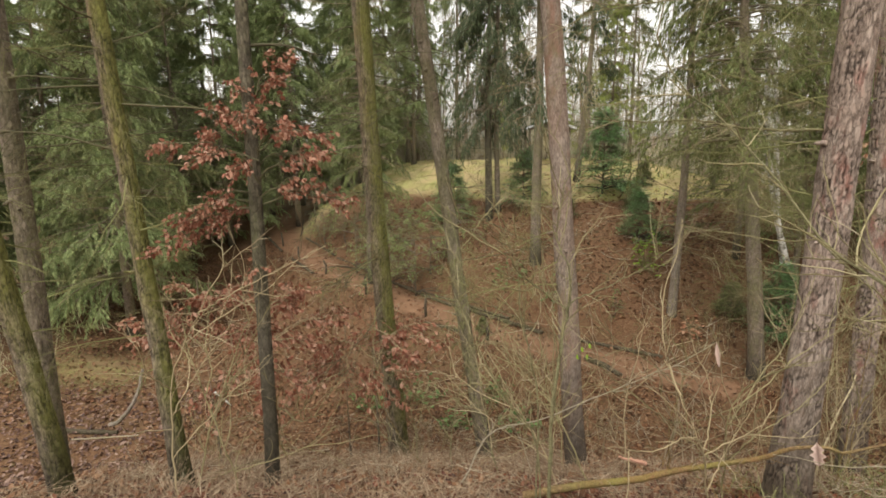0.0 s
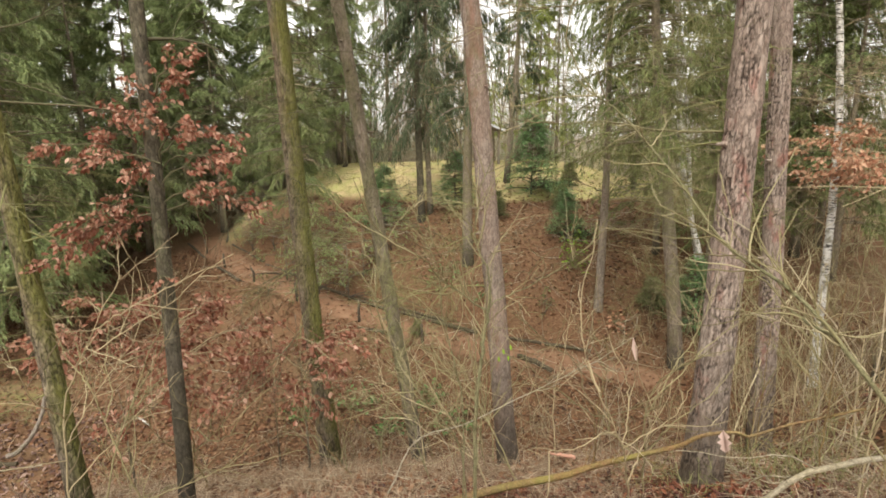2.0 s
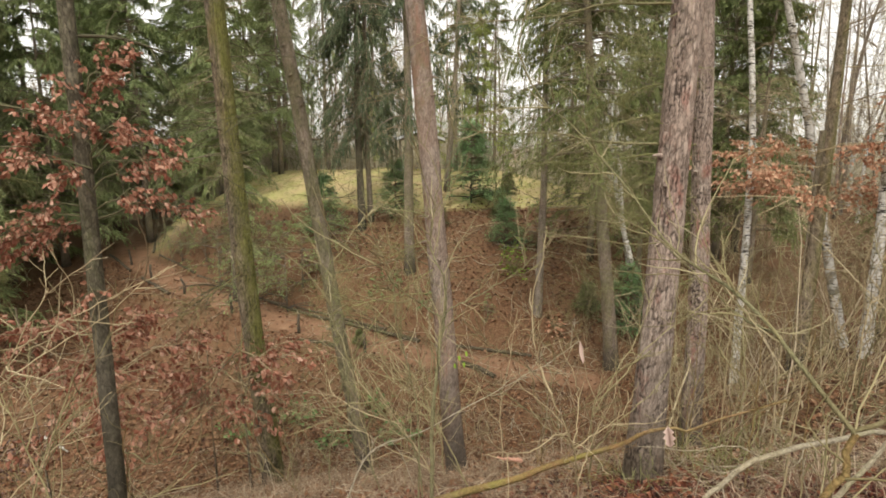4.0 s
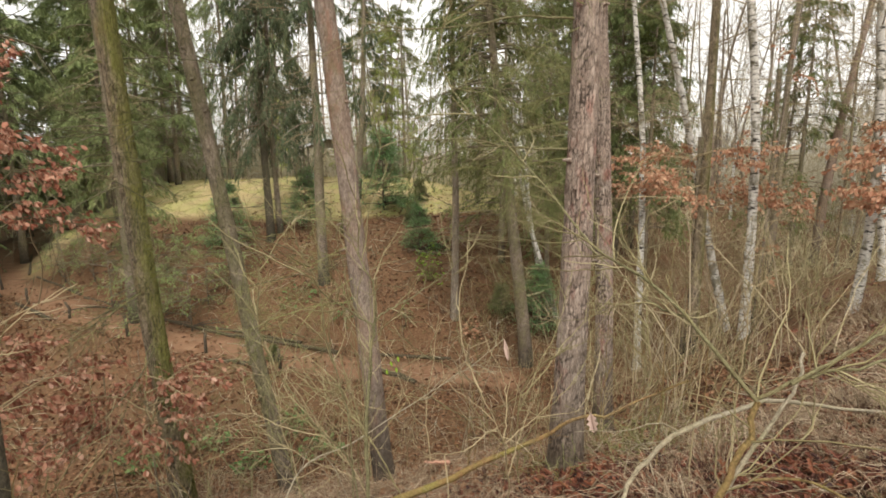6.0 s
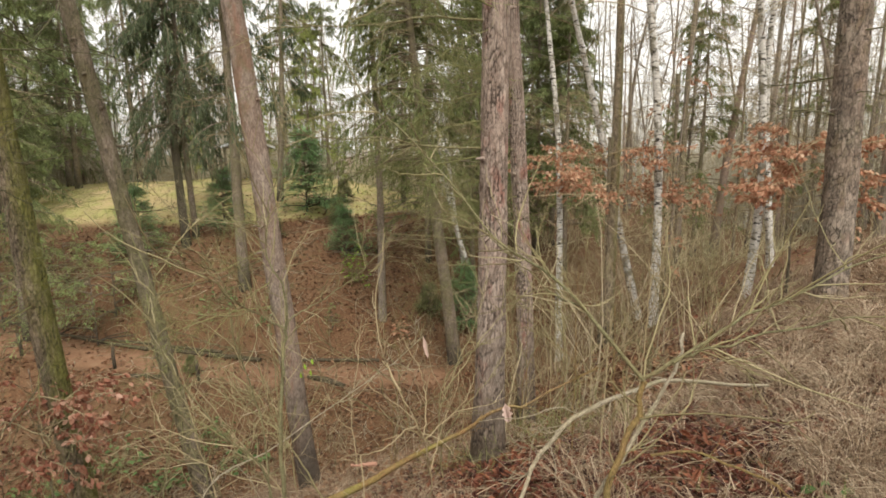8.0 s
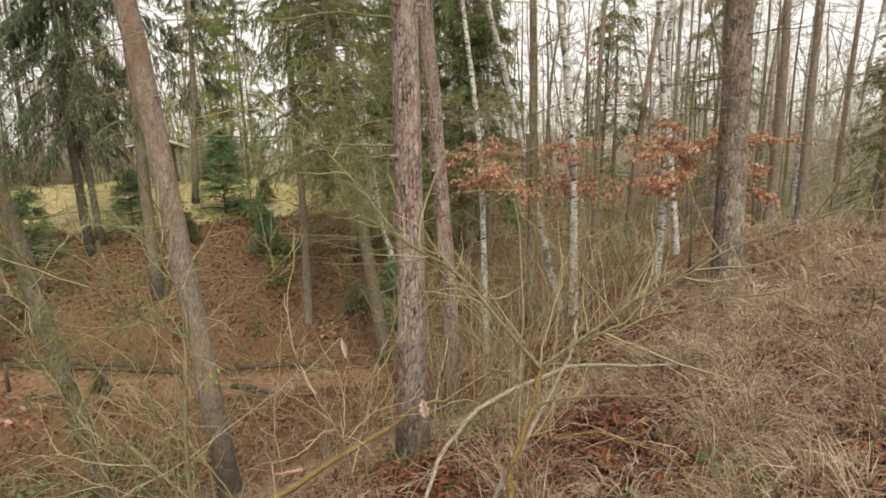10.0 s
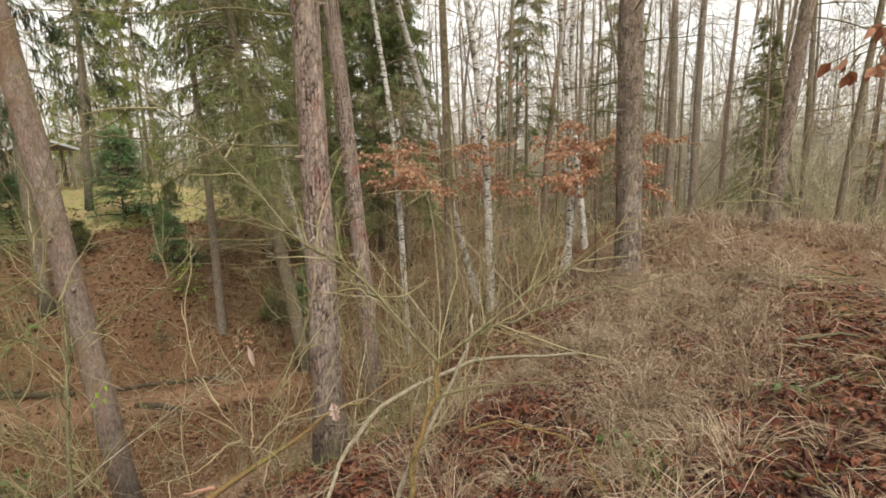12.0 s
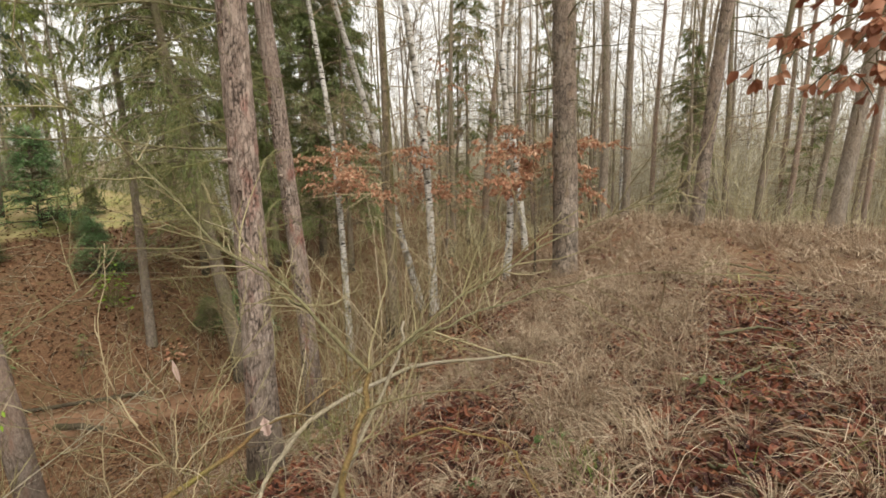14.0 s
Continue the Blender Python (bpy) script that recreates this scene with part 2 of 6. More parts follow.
LEAF_BEECH = varied("dark_withered_leaves", [(0.1, (0.204, 0.068, 0.039)), (0.4, (0.367, 0.150, 0.092)), (0.65, (0.500, 0.261, 0.170)), (0.92, (0.694, 0.455, 0.340))], 0.5, 0.25)
NEEDLES = varied("spruce_needles", [(0.1, (0.143, 0.171, 0.075)), (0.45, (0.247, 0.300, 0.126)), (0.7, (0.360, 0.421, 0.176)), (0.95, (0.509, 0.557, 0.239))], 0.6, 0.35, 0.8)
NEEDLES_YOUNG = varied("young_spruce_needles", [(0.1, (0.113, 0.211, 0.085)), (0.5, (0.217, 0.371, 0.151)), (0.95, (0.360, 0.531, 0.209))], 0.55, 0.3)
NEEDLES_LIGHT = varied("light_needles", [(0.1, (0.20, 0.24, 0.06)), (0.5, (0.33, 0.38, 0.10)), (0.95, (0.46, 0.50, 0.16))], 0.6, 0.4)
DEAD_GRASS = varied("dead_grass", [(0.1, (0.102, 0.061, 0.035)), (0.35, (0.205, 0.135, 0.082)), (0.6, (0.307, 0.219, 0.140)), (0.8, (0.409, 0.312, 0.205)), (0.95, (0.558, 0.456, 0.326))], 0.7, 0.1, 1.5)
GREEN_GRASS = varied("green_grass", [(0.1, (0.184, 0.206, 0.050)), (0.5, (0.341, 0.325, 0.094)), (0.9, (0.551, 0.438, 0.175))], 0.6, 0.3)
FRESH_GRASS = varied("fresh_grass", [(0.1, (0.10, 0.15, 0.03)), (0.5, (0.18, 0.26, 0.055)), (0.9, (0.34, 0.38, 0.12))], 0.6, 0.3)
PALE_GRASS = varied("bleached_grass", [(0.1, (0.134, 0.084, 0.050)), (0.35, (0.269, 0.185, 0.118)), (0.6, (0.459, 0.347, 0.230)), (0.9, (0.694, 0.571, 0.414))], 0.7, 0.1, 1.5)
BRAMBLE_GRASS = varied("dull_green_grass", [(0.1, (0.10, 0.13, 0.04)), (0.5, (0.17, 0.20, 0.07)), (0.9, (0.30, 0.29, 0.13))], 0.6, 0.2)
GREEN_LEAF = varied("green_leaves", [(0.1, (0.16, 0.30, 0.03)), (0.9, (0.38, 0.52, 0.07))], 0.45, 0.35)
TWIG = varied("bare_twigs", [(0.1, (0.180, 0.127, 0.075)), (0.4, (0.332, 0.251, 0.146)), (0.7, (0.452, 0.372, 0.212)), (0.95, (0.603, 0.502, 0.332))], 0.7)
TWIG_GREEN = varied("green_barked_twigs", [(0.1, (0.160, 0.127, 0.063)), (0.45, (0.262, 0.224, 0.105)), (0.8, (0.376, 0.319, 0.179)), (0.97, (0.488, 0.420, 0.295))], 0.65)
TWIG_DEAD = varied("dead_limb_bark", [(0.1, (0.06, 0.052, 0.03)), (0.5, (0.12, 0.108, 0.056)), (0.9, (0.22, 0.20, 0.11))], 0.8)
TWIG_MOSS = varied("mossy_twigs", [(0.1, (0.13, 0.125, 0.045)), (0.5, (0.23, 0.225, 0.085)), (0.9, (0.36, 0.34, 0.16))], 0.75)
TWIG_PALE = varied("pale_bare_twigs", [(0.1, (0.199, 0.146, 0.092)), (0.4, (0.338, 0.264, 0.168)), (0.7, (0.437, 0.360, 0.244)), (0.95, (0.552, 0.475, 0.353))], 0.7)
NEEDLES_DARK = varied("dark_spruce_needles", [(0.1, (0.055, 0.075, 0.04)), (0.45, (0.10, 0.13, 0.065)), (0.7, (0.15, 0.185, 0.09)), (0.95, (0.22, 0.255, 0.12))], 0.6, 0.25, 0.8)
NEEDLES_LIGHT_OLIVE = varied("light_olive_needles", [(0.1, (0.17, 0.23, 0.075)), (0.5, (0.27, 0.35, 0.12)), (0.95, (0.40, 0.46, 0.20))], 0.6, 0.3)
NEEDLES_OLIVE = varied("olive_needles", [(0.1, (0.102, 0.124, 0.042)), (0.45, (0.176, 0.208, 0.069)), (0.7, (0.240, 0.273, 0.097)), (0.95, (0.322, 0.341, 0.143))], 0.6, 0.3)
TWIG_FAR = varied("distant_twigs", [(0.1, (0.187, 0.145, 0.098)), (0.5, (0.300, 0.244, 0.173)), (0.9, (0.412, 0.355, 0.271))], 0.8)
LOG_BARK = bark("log_bark", (0.07, 0.052, 0.035), (0.16, 0.13, 0.085), (0.12, 0.095, 0.05), moss=0.3, plate=30, stretch=1.0)

BRANCH_MOSS = bark("mossy_branch_bark", (0.15, 0.095, 0.05), (0.34, 0.23, 0.11), (0.36, 0.17, 0.075), moss=0.62, plate=60, stretch=1.0, moss_col=(0.30, 0.27, 0.07), crack=0.4)
BRANCH_PALE = bark("pale_branch_bark", (0.28, 0.23, 0.16), (0.52, 0.45, 0.33), (0.40, 0.33, 0.19), moss=0.35, plate=70, stretch=1.0, moss_col=(0.32, 0.32, 0.12), crack=0.3)
SAPLING_BARK = bark("sapling_bark", (0.157, 0.140, 0.068), (0.293, 0.272, 0.143), (0.234, 0.166, 0.077), moss=0.35, plate=90, stretch=1.0, moss_col=(0.195, 0.199, 0.077), crack=0.2)

# ---- geometry helpers ----
rng = np.random.default_rng(7)


class Geo:
    """Gathers arrays of vertices and faces into one mesh."""

    def __init__(self):
        self.v, self.f, self.n, self.crack = [], [], 0, None

    def add(self, v, f):
        v = np.asarray(v, float).reshape(-1, 3)
        self.v.append(v)
        self.f.append(np.asarray(f, int) + self.n)
        self.n += len(v)
        return self

    def mesh(self, name, mat, smooth=True):
        me = bpy.data.meshes.new(name)
        v = np.concatenate(self.v)
        sizes = np.concatenate([np.full(len(f), f.shape[1]) for f in self.f])
        loops = np.concatenate([f.ravel() for f in self.f])
        me.vertices.add(len(v))
        me.vertices.foreach_set("co", v.ravel())
        me.loops.add(len(loops))
        me.loops.foreach_set("vertex_index", loops.astype(np.int32))
        me.polygons.add(len(sizes))
        starts = np.concatenate([[0], np.cumsum(sizes)[:-1]]).astype(np.int32)
        me.polygons.foreach_set("loop_start", starts)
        me.polygons.foreach_set("use_smooth", np.full(len(sizes), smooth))
        me.update(calc_edges=True)
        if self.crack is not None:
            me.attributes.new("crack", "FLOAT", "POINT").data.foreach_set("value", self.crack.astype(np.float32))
        me.materials.append(mat)
        return me


def unit(v):
    return v / np.maximum(np.linalg.norm(v, axis=-1, keepdims=True), 1e-9)


def tubes(P, R, sides=5):
    """Tubes along many polylines at once. P: (n, k, 3), R: (n, k)."""
    P, R = np.asarray(P, float), np.asarray(R, float)
    n, k = P.shape[:2]
    T = unit(np.gradient(P, axis=1))
    mean = unit(T.mean(axis=1))
    ref = np.where(np.abs(mean[:, 2:3]) > 0.8, [[1.0, 0.0, 0.0]], [[0.0, 0.0, 1.0]])[:, None, :]
    A = unit(np.cross(T, ref))
    B = np.cross(T, A)
    a = np.linspace(0, 2 * np.pi, sides, endpoint=False)
    V = P[:, :, None] + R[:, :, None, None] * (np.cos(a)[:, None] * A[:, :, None] + np.sin(a)[:, None] * B[:, :, None])
    i = np.arange(n)[:, None, None] * k * sides
    j = np.arange(k - 1)[None, :, None] * sides
    s = np.arange(sides)[None, None, :]
    s2 = (s + 1) % sides
    q = np.stack([i + j + s, i + j + s2, i + j + sides + s2, i + j + sides + s], -1).reshape(-1, 4)
    return V.reshape(-1, 3), q


def grow(S, D, L, k=4, wander=0.12, pull=(0, 0, 0), r=None):
    """Polylines that start at S, head along D for the lengths L, wander and bend towards pull."""
    r = r or rng
    n = len(S)
    P = np.zeros((n, k + 1, 3))
    P[:, 0] = S
    d = unit(np.asarray(D, float))
    for j in range(k):
        d = unit(d + r.normal(0, wander, (n, 3)) + np.asarray(pull) / k)
        P[:, j + 1] = P[:, j] + d * (np.asarray(L)[:, None] / k)
    return P


def along(P, which, u):
    """Points and headings on the polylines P[which] at the fractions u."""
    k = P.shape[1] - 1
    f = np.clip(u * k, 0, k - 1e-6)
    j = f.astype(int)
    a, b = P[which, j], P[which, j + 1]
    return a + (b - a) * (f - j)[:, None], unit(b - a)


def sideways(D, angle, r=None):
    """Directions that part from D by the angle (radians) at a random side."""
    r = r or rng
    q = unit(np.cross(D, unit(r.normal(size=D.shape))))
    a = np.asarray(angle)[:, None] if np.ndim(angle) else angle
    return unit(D * np.cos(a) + q * np.sin(a))


def blades(S, D, L, W, droop=0.6, segs=3):
    """Tapering flat blades of grass or needles that start at S along D and bend down."""
    n = len(S)
    D = unit(D)
    side = unit(np.cross(D, [0, 0, 1.0]) + rng.normal(0, 0.25, (n, 3)))
    V, P, d = [], S.copy(), D.copy()
    for j in range(segs):
        w = (W * (1 - j / segs))[:, None] * 0.5
        V += [P - side * w, P + side * w]
        d = unit(d - np.array([0, 0, droop / segs])[None] * (1 + j * 0.5))
        P = P + d * (L / segs)[:, None]
    V.append(P)
    m = 2 * segs + 1
    V = np.stack(V, 1).reshape(-1, 3)
    i = np.arange(n)[:, None] * m
    quads = np.concatenate([i + np.array([[2 * j, 2 * j + 1, 2 * j + 3, 2 * j + 2]]) for j in range(segs - 1)]) if segs > 1 else None
    tri = i + np.array([[2 * segs - 2, 2 * segs - 1, 2 * segs]])
    return V, quads, tri


def add_blades(g, *a, **k):
    V, q, t = blades(*a, **k)
    n = g.n
    g.v.append(V)
    if q is not None:
        g.f.append(q + n)
    g.f.append(t + n)
    g.n += len(V)


def leaves(P, N, D, size, fold=0.25, width=0.5):
    """Leaves with a midrib: pointed outlines, folded along the middle and curled at the tip."""
    n = len(P)
    D = unit(D - N * (D * N).sum(1, keepdims=True))
    B = np.cross(N, D)
    s = size[:, None]
    c = rng.uniform(-0.35, 0.35, (n, 1))
    V = np.stack([P, P + s * (0.4 * D + width * 0.5 * B + fold * N * 0.5), P + s * (0.45 * D), P + s * (0.4 * D - width * 0.5 * B + fold * N * 0.5),
                  P + s * (0.8 * D + width * 0.33 * B + (fold * 0.5 + c) * N * 0.6), P + s * (0.8 * D - width * 0.33 * B + (fold * 0.5 - c) * N * 0.4), P + s * (1.0 * D + c * N)], 1)
    i = np.arange(n)[:, None] * 7
    t = np.concatenate([i + np.array([[0, 2, 1]]), i + np.array([[0, 3, 2]])])
    q = np.concatenate([i + np.array([[1, 2, 6, 4]]), i + np.array([[2, 3, 5, 6]])])
    return V.reshape(-1, 3), t, q


def add_leaves(g, *a, **k):
    V, t, q = leaves(*a, **k)
    n = g.n
    g.v.append(V)
    g.f += [t + n, q + n]
    g.n += len(V)


def add_oak_leaves(g, P, N, D, size, r):
    """Dry oak leaves with lobed outlines, curled along the rib and lifted at the sides."""
    n = len(P)
    D = unit(D - N * (D * N).sum(1, keepdims=True))
    B = np.cross(N, D)
    rib = [(0.0, 0.0), (0.25, 0.0), (0.5, 0.0), (0.75, 0.0), (1.0, 0.0)]
    lobes = [(0.10, 0.05), (0.30, 0.24), (0.42, 0.13), (0.56, 0.30), (0.68, 0.15), (0.83, 0.21), (0.95, 0.08)]
    outline = rib + lobes + [(u, -w) for u, w in lobes]
    curl, lift, twist = r.normal(0, 0.28, (n, 1)), r.normal(0.25, 0.45, (n, 1)), r.normal(0, 0.5, (n, 1))
    s = size[:, None]
    V = np.stack([P + s * (u * D + w * B + (curl * (u - 0.4) ** 2 + lift * abs(w) + twist * w * (u - 0.5)) * N) for u, w in outline], 1)
    i = np.arange(n)[:, None] * len(outline)
    quads, tris = [], []
    for o in (5, 12):
        quads += [(0, o, o + 1, 1), (1, o + 1, o + 2, 2), (2, o + 3, o + 4, 3), (3, o + 5, o + 6, 4)]
        tris += [(2, o + 2, o + 3), (3, o + 4, o + 5)]
    g.v.append(V.reshape(-1, 3))
    g.f += [(i[:, :, None] + np.array(quads)[None]).reshape(-1, 4) + g.n, (i[:, :, None] + np.array(tris)[None]).reshape(-1, 3) + g.n]
    g.n += n * len(outline)


def hash2(i, j, seed=0):
    h = (i.astype(np.int64) * 374761393 + j.astype(np.int64) * 668265263 + seed * 1442695041) & 0x7FFFFFFF
    h = ((h ^ (h >> 13)) * 1274126177) & 0x7FFFFFFF
    return ((h ^ (h >> 16)) & 0xFFFF) / 65535.0


def value_noise(x, y, seed=0):
    i, j = np.floor(x), np.floor(y)
    u, v = x - i, y - j
    u, v = u * u * (3 - 2 * u), v * v * (3 - 2 * v)
    a, b, c, d = hash2(i, j, seed), hash2(i + 1, j, seed), hash2(i, j + 1, seed), hash2(i + 1, j + 1, seed)
    return (a * (1 - u) + b * u) * (1 - v) + (c * (1 - u) + d * u) * v - 0.5


def ring_noise(u, v, period, seed=0):
    """Value noise that closes round a trunk."""
    i, j = np.floor(u), np.floor(v)
    p, q = u - i, v - j
    p, q = p * p * (3 - 2 * p), q * q * (3 - 2 * q)
    i0, i1 = np.mod(i, period), np.mod(i + 1, period)
    return (hash2(i0, j, seed) * (1 - p) + hash2(i1, j, seed) * p) * (1 - q) + (hash2(i0, j + 1, seed) * (1 - p) + hash2(i1, j + 1, seed) * p) * q - 0.5


def thing(name, x, y, z, label, category, group="", kind=""):
    ob = new(name)
    ob.location = (x, y, z)
    return tagged(ob, label, category, group, kind)


def part(name, g, mat, parent, label="", smooth=True):
    ob = new(name, g.mesh(name, mat, smooth))
    ob.parent = parent
    if label:
        ob["label"] = label
    return ob


def piece(name, g, mat, label, category, group="", kind="", smooth=True):
    return tagged(new(name, g.mesh(name, mat, smooth)), label, category, group, kind)


# ---- the ground: a bank, a gully, a path on its far side, a grassy mound ----
TRACK = [(6.6, 11.5, -4.1), (5.0, 12.4, -4.05), (2.6, 13.7, -4.0), (-1.0, 16.6, -3.8), (-5.0, 20.5, -3.4), (-8.3, 25.0, -3.0), (-9.5, 30, -2.6), (-9, 36, -2.2)]


def ease(a, b, x):
    t = np.clip((x - a) / (b - a), 0, 1)
    return t * t * (3 - 2 * t)


def lower(a, b, k):
    h = np.maximum(0, k - abs(a - b)) / k
    return np.minimum(a, b) - h * h * k / 4


def upper(a, b, k):
    return -lower(-a, -b, k)


def track_near(x, y):
    best, level = np.full(np.shape(x), 1e9), np.zeros(np.shape(x))
    for (ax, ay, az), (bx, by, bz) in zip(TRACK, TRACK[1:]):
        dx, dy = bx - ax, by - ay
        u = np.clip(((x - ax) * dx + (y - ay) * dy) / (dx * dx + dy * dy), 0, 1)
        d = np.hypot(x - ax - u * dx, y - ay - u * dy)
        level = np.where(d < best, az + u * (bz - az), level)
        best = np.minimum(d, best)
    return best, level


def height(x, y, rough=True):
    x, y = np.asarray(x, float), np.asarray(y, float)
    yy = np.maximum(y - 0.5 * np.clip(x - 5.5, 0, 9.5), -3)
    yp = np.maximum(yy, 0)
    bank = 0.12 - 0.2 * yp - 0.035 * yp**2 - 0.04 * np.clip(x, 0, 5) - 0.16 * np.maximum(0, x - 14) - 0.02 * np.maximum(0, -yy)
    bank = bank - 0.10 * np.maximum(0, -x - 1.5)
    floor = -4.6 + 2.2 * ease(6.5, 13, x) + 0.6 * ease(13, 30, x) + 1.0 * ease(8, 30, -x)
    s = (y - 12.6) + 0.62 * (np.minimum(x, 4) - 2.5) + 0.06 * (np.maximum(x, 4) - 4)
    top = 0.15 + 0.35 * np.exp(-(((x - 5) / 9) ** 2) - ((y - 27) / 8) ** 2)
    top = top - 2.8 * ease(2, 10, -x) - 1.2 * ease(9, 16, x) - 0.04 * np.maximum(0, y - 33)
    far = lower(-4.4 + 0.42 * s, np.maximum(top, -3), 2.0)
    z = upper(upper(bank, floor, 1.0), far, 1.0)
    d, level = track_near(x, y)
    w = 1 - ease(0.75, 2.0, d)
    z = z * (1 - w) + level * w
    z = z + 0.025 * np.clip(np.hypot(x, y) - 55, 0, 110)
    if rough:
        bumps = 0.16 * value_noise(x * 0.55, y * 0.55, 3) + 0.10 * value_noise(x * 1.7, y * 1.7, 5) + 0.045 * value_noise(x * 5, y * 5, 9)
        z = z + bumps * (1 - 0.8 * w)
    return z


def turf_at(x, y):
    """How far the ground is grown over with grass: the mound's top, a strip at the valley's left."""
    m = ease(-1.15, -0.35, height(x, y, False)) * ease(19.5, 21, y) * ease(-13, -8, x) * (1 - ease(12, 15, x)) * (1 - ease(36, 42, y))
    left = np.exp(-(((x + 10) / 3.0) ** 2) - ((y - 13.5) / 2.2) ** 2)
    side = 0.58 * np.exp(-(((x + 6.6) / 2.4) ** 2) - ((y - 27.0) / 3.0) ** 2)
    return np.clip(m + 0.40 * left + side, 0, 1)


def spaced(bounds, step):
    out = [bounds[0][0]]
    for (a, s0), (b, s1) in zip(bounds, bounds[1:]):
        x = a
        while x < b:
            u = (x - a) / (b - a)
            x += s0 * (1 - u) + s1 * u
            out.append(min(x, b))
    return np.array(sorted(set(np.round(out, 4))))


def build_ground():
    xs = spaced([(-400, 60), (-60, 4), (-14, 0.5), (-5, 0.14), (8, 0.14), (18, 0.4), (70, 5), (400, 60)], 1)
    ys = spaced([(-400, 60), (-40, 4), (-4, 0.3), (-1, 0.13), (9, 0.14), (28, 0.3), (60, 3), (140, 12), (500, 60)], 1)
    X, Y = np.meshgrid(xs, ys)
    Z = height(X, Y)
    ny, nx = X.shape
    i = np.arange(ny - 1)[:, None] * nx + np.arange(nx - 1)[None]
    q = np.stack([i, i + 1, i + 1 + nx, i + nx], -1).reshape(-1, 4)
    ob = piece("ground", Geo().add(np.stack([X, Y, Z], -1), q), GROUND, "woodland floor of brown fallen leaves with moss and grass", "ground", kind="structure")
    d, _ = track_near(X, Y)
    for name, values in (("turf", turf_at(X, Y)), ("soil", (1 - ease(0.40, 0.78, d + 0.4 * value_noise(X * 1.3, Y * 1.3, 4))))):
        a = ob.data.attributes.new(name, "FLOAT", "POINT")
        a.data.foreach_set("value", values.ravel().astype(np.float32))


build_ground()

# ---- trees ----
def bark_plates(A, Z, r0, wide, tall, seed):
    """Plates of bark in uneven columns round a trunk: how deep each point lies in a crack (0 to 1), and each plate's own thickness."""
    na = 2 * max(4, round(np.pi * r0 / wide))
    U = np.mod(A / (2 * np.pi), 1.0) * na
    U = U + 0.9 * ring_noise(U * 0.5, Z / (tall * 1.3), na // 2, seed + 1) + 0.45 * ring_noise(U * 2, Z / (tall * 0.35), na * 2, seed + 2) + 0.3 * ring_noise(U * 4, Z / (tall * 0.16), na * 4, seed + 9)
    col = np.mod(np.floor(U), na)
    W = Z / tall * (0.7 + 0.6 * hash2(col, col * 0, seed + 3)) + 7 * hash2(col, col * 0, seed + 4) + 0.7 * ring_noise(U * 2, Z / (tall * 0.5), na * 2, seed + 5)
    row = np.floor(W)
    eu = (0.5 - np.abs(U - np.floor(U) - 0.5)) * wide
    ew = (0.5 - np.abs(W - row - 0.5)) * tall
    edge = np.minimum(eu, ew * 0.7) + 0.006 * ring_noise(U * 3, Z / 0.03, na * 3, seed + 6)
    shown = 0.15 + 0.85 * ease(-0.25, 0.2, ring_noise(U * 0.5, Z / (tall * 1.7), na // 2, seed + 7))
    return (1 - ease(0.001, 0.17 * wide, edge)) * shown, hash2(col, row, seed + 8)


def trunk_geo(z0, z1, r0, lean, bend=0.0, sides=14, rings=40, rough=0.02, plates=None, flare=0.35, seed=0, taper=0.35, decay=0.35):
    """A tapered, slightly crooked trunk from z0 to z1 above its base, with a flared foot and uneven bark. plates: the plates' width, length and depth."""
    z = np.linspace(0, 1, rings) ** 1.25 * (z1 - z0) + z0
    if plates:
        sides = 2 * max(4, round(np.pi * r0 / plates[0])) * 5
        z = np.concatenate([np.arange(z0, 5.8, plates[1] * 0.22), np.linspace(5.8, z1, 18)])
        rings = len(z)
    a = np.linspace(0, 2 * np.pi, sides, endpoint=False)
    cx = lean[0] * z + bend * (np.sin(z * 0.55 + seed) - np.sin(seed)) + 0.012 * value_noise(z * 1.3, z * 0 + seed)
    cy = lean[1] * z + bend * (np.cos(z * 0.45 + seed * 2) - np.cos(seed * 2))
    r = r0 * (1 - taper * np.clip(z, 0, None) / 16) * (1 + flare * np.exp(-np.maximum(z - 0.0, 0) / decay))
    A, Z = np.meshgrid(a, z)
    lobes = 1 + flare * 0.3 * np.exp(-np.maximum(Z, 0) / 0.3) * np.cos(A * 5 + seed)
    fine = value_noise(np.cos(A) * 2.2 + 7 * seed, Z * 3 + np.sin(A) * 2.2, seed) * 2
    R = r[:, None] * lobes * (1 + rough * fine)
    g = Geo()
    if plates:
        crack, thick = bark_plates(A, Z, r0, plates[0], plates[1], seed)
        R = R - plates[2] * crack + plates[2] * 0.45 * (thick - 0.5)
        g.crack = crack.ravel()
    V = np.stack([cx[:, None] + R * np.cos(A), cy[:, None] + R * np.sin(A), Z], -1)
    i = np.arange(rings - 1)[:, None] * sides
    s = np.arange(sides)[None]
    q = np.stack([i + s, i + (s + 1) % sides, i + sides + (s + 1) % sides, i + sides + s], -1).reshape(-1, 4)
    centre = np.stack([cx, cy, z], -1)
    return g.add(V, q), centre, r


def on_trunk(centre, radius, z):
    c = np.stack([np.interp(z, centre[:, 2], centre[:, k]) for k in range(3)], -1)
    return c, np.interp(z, centre[:, 2], radius)


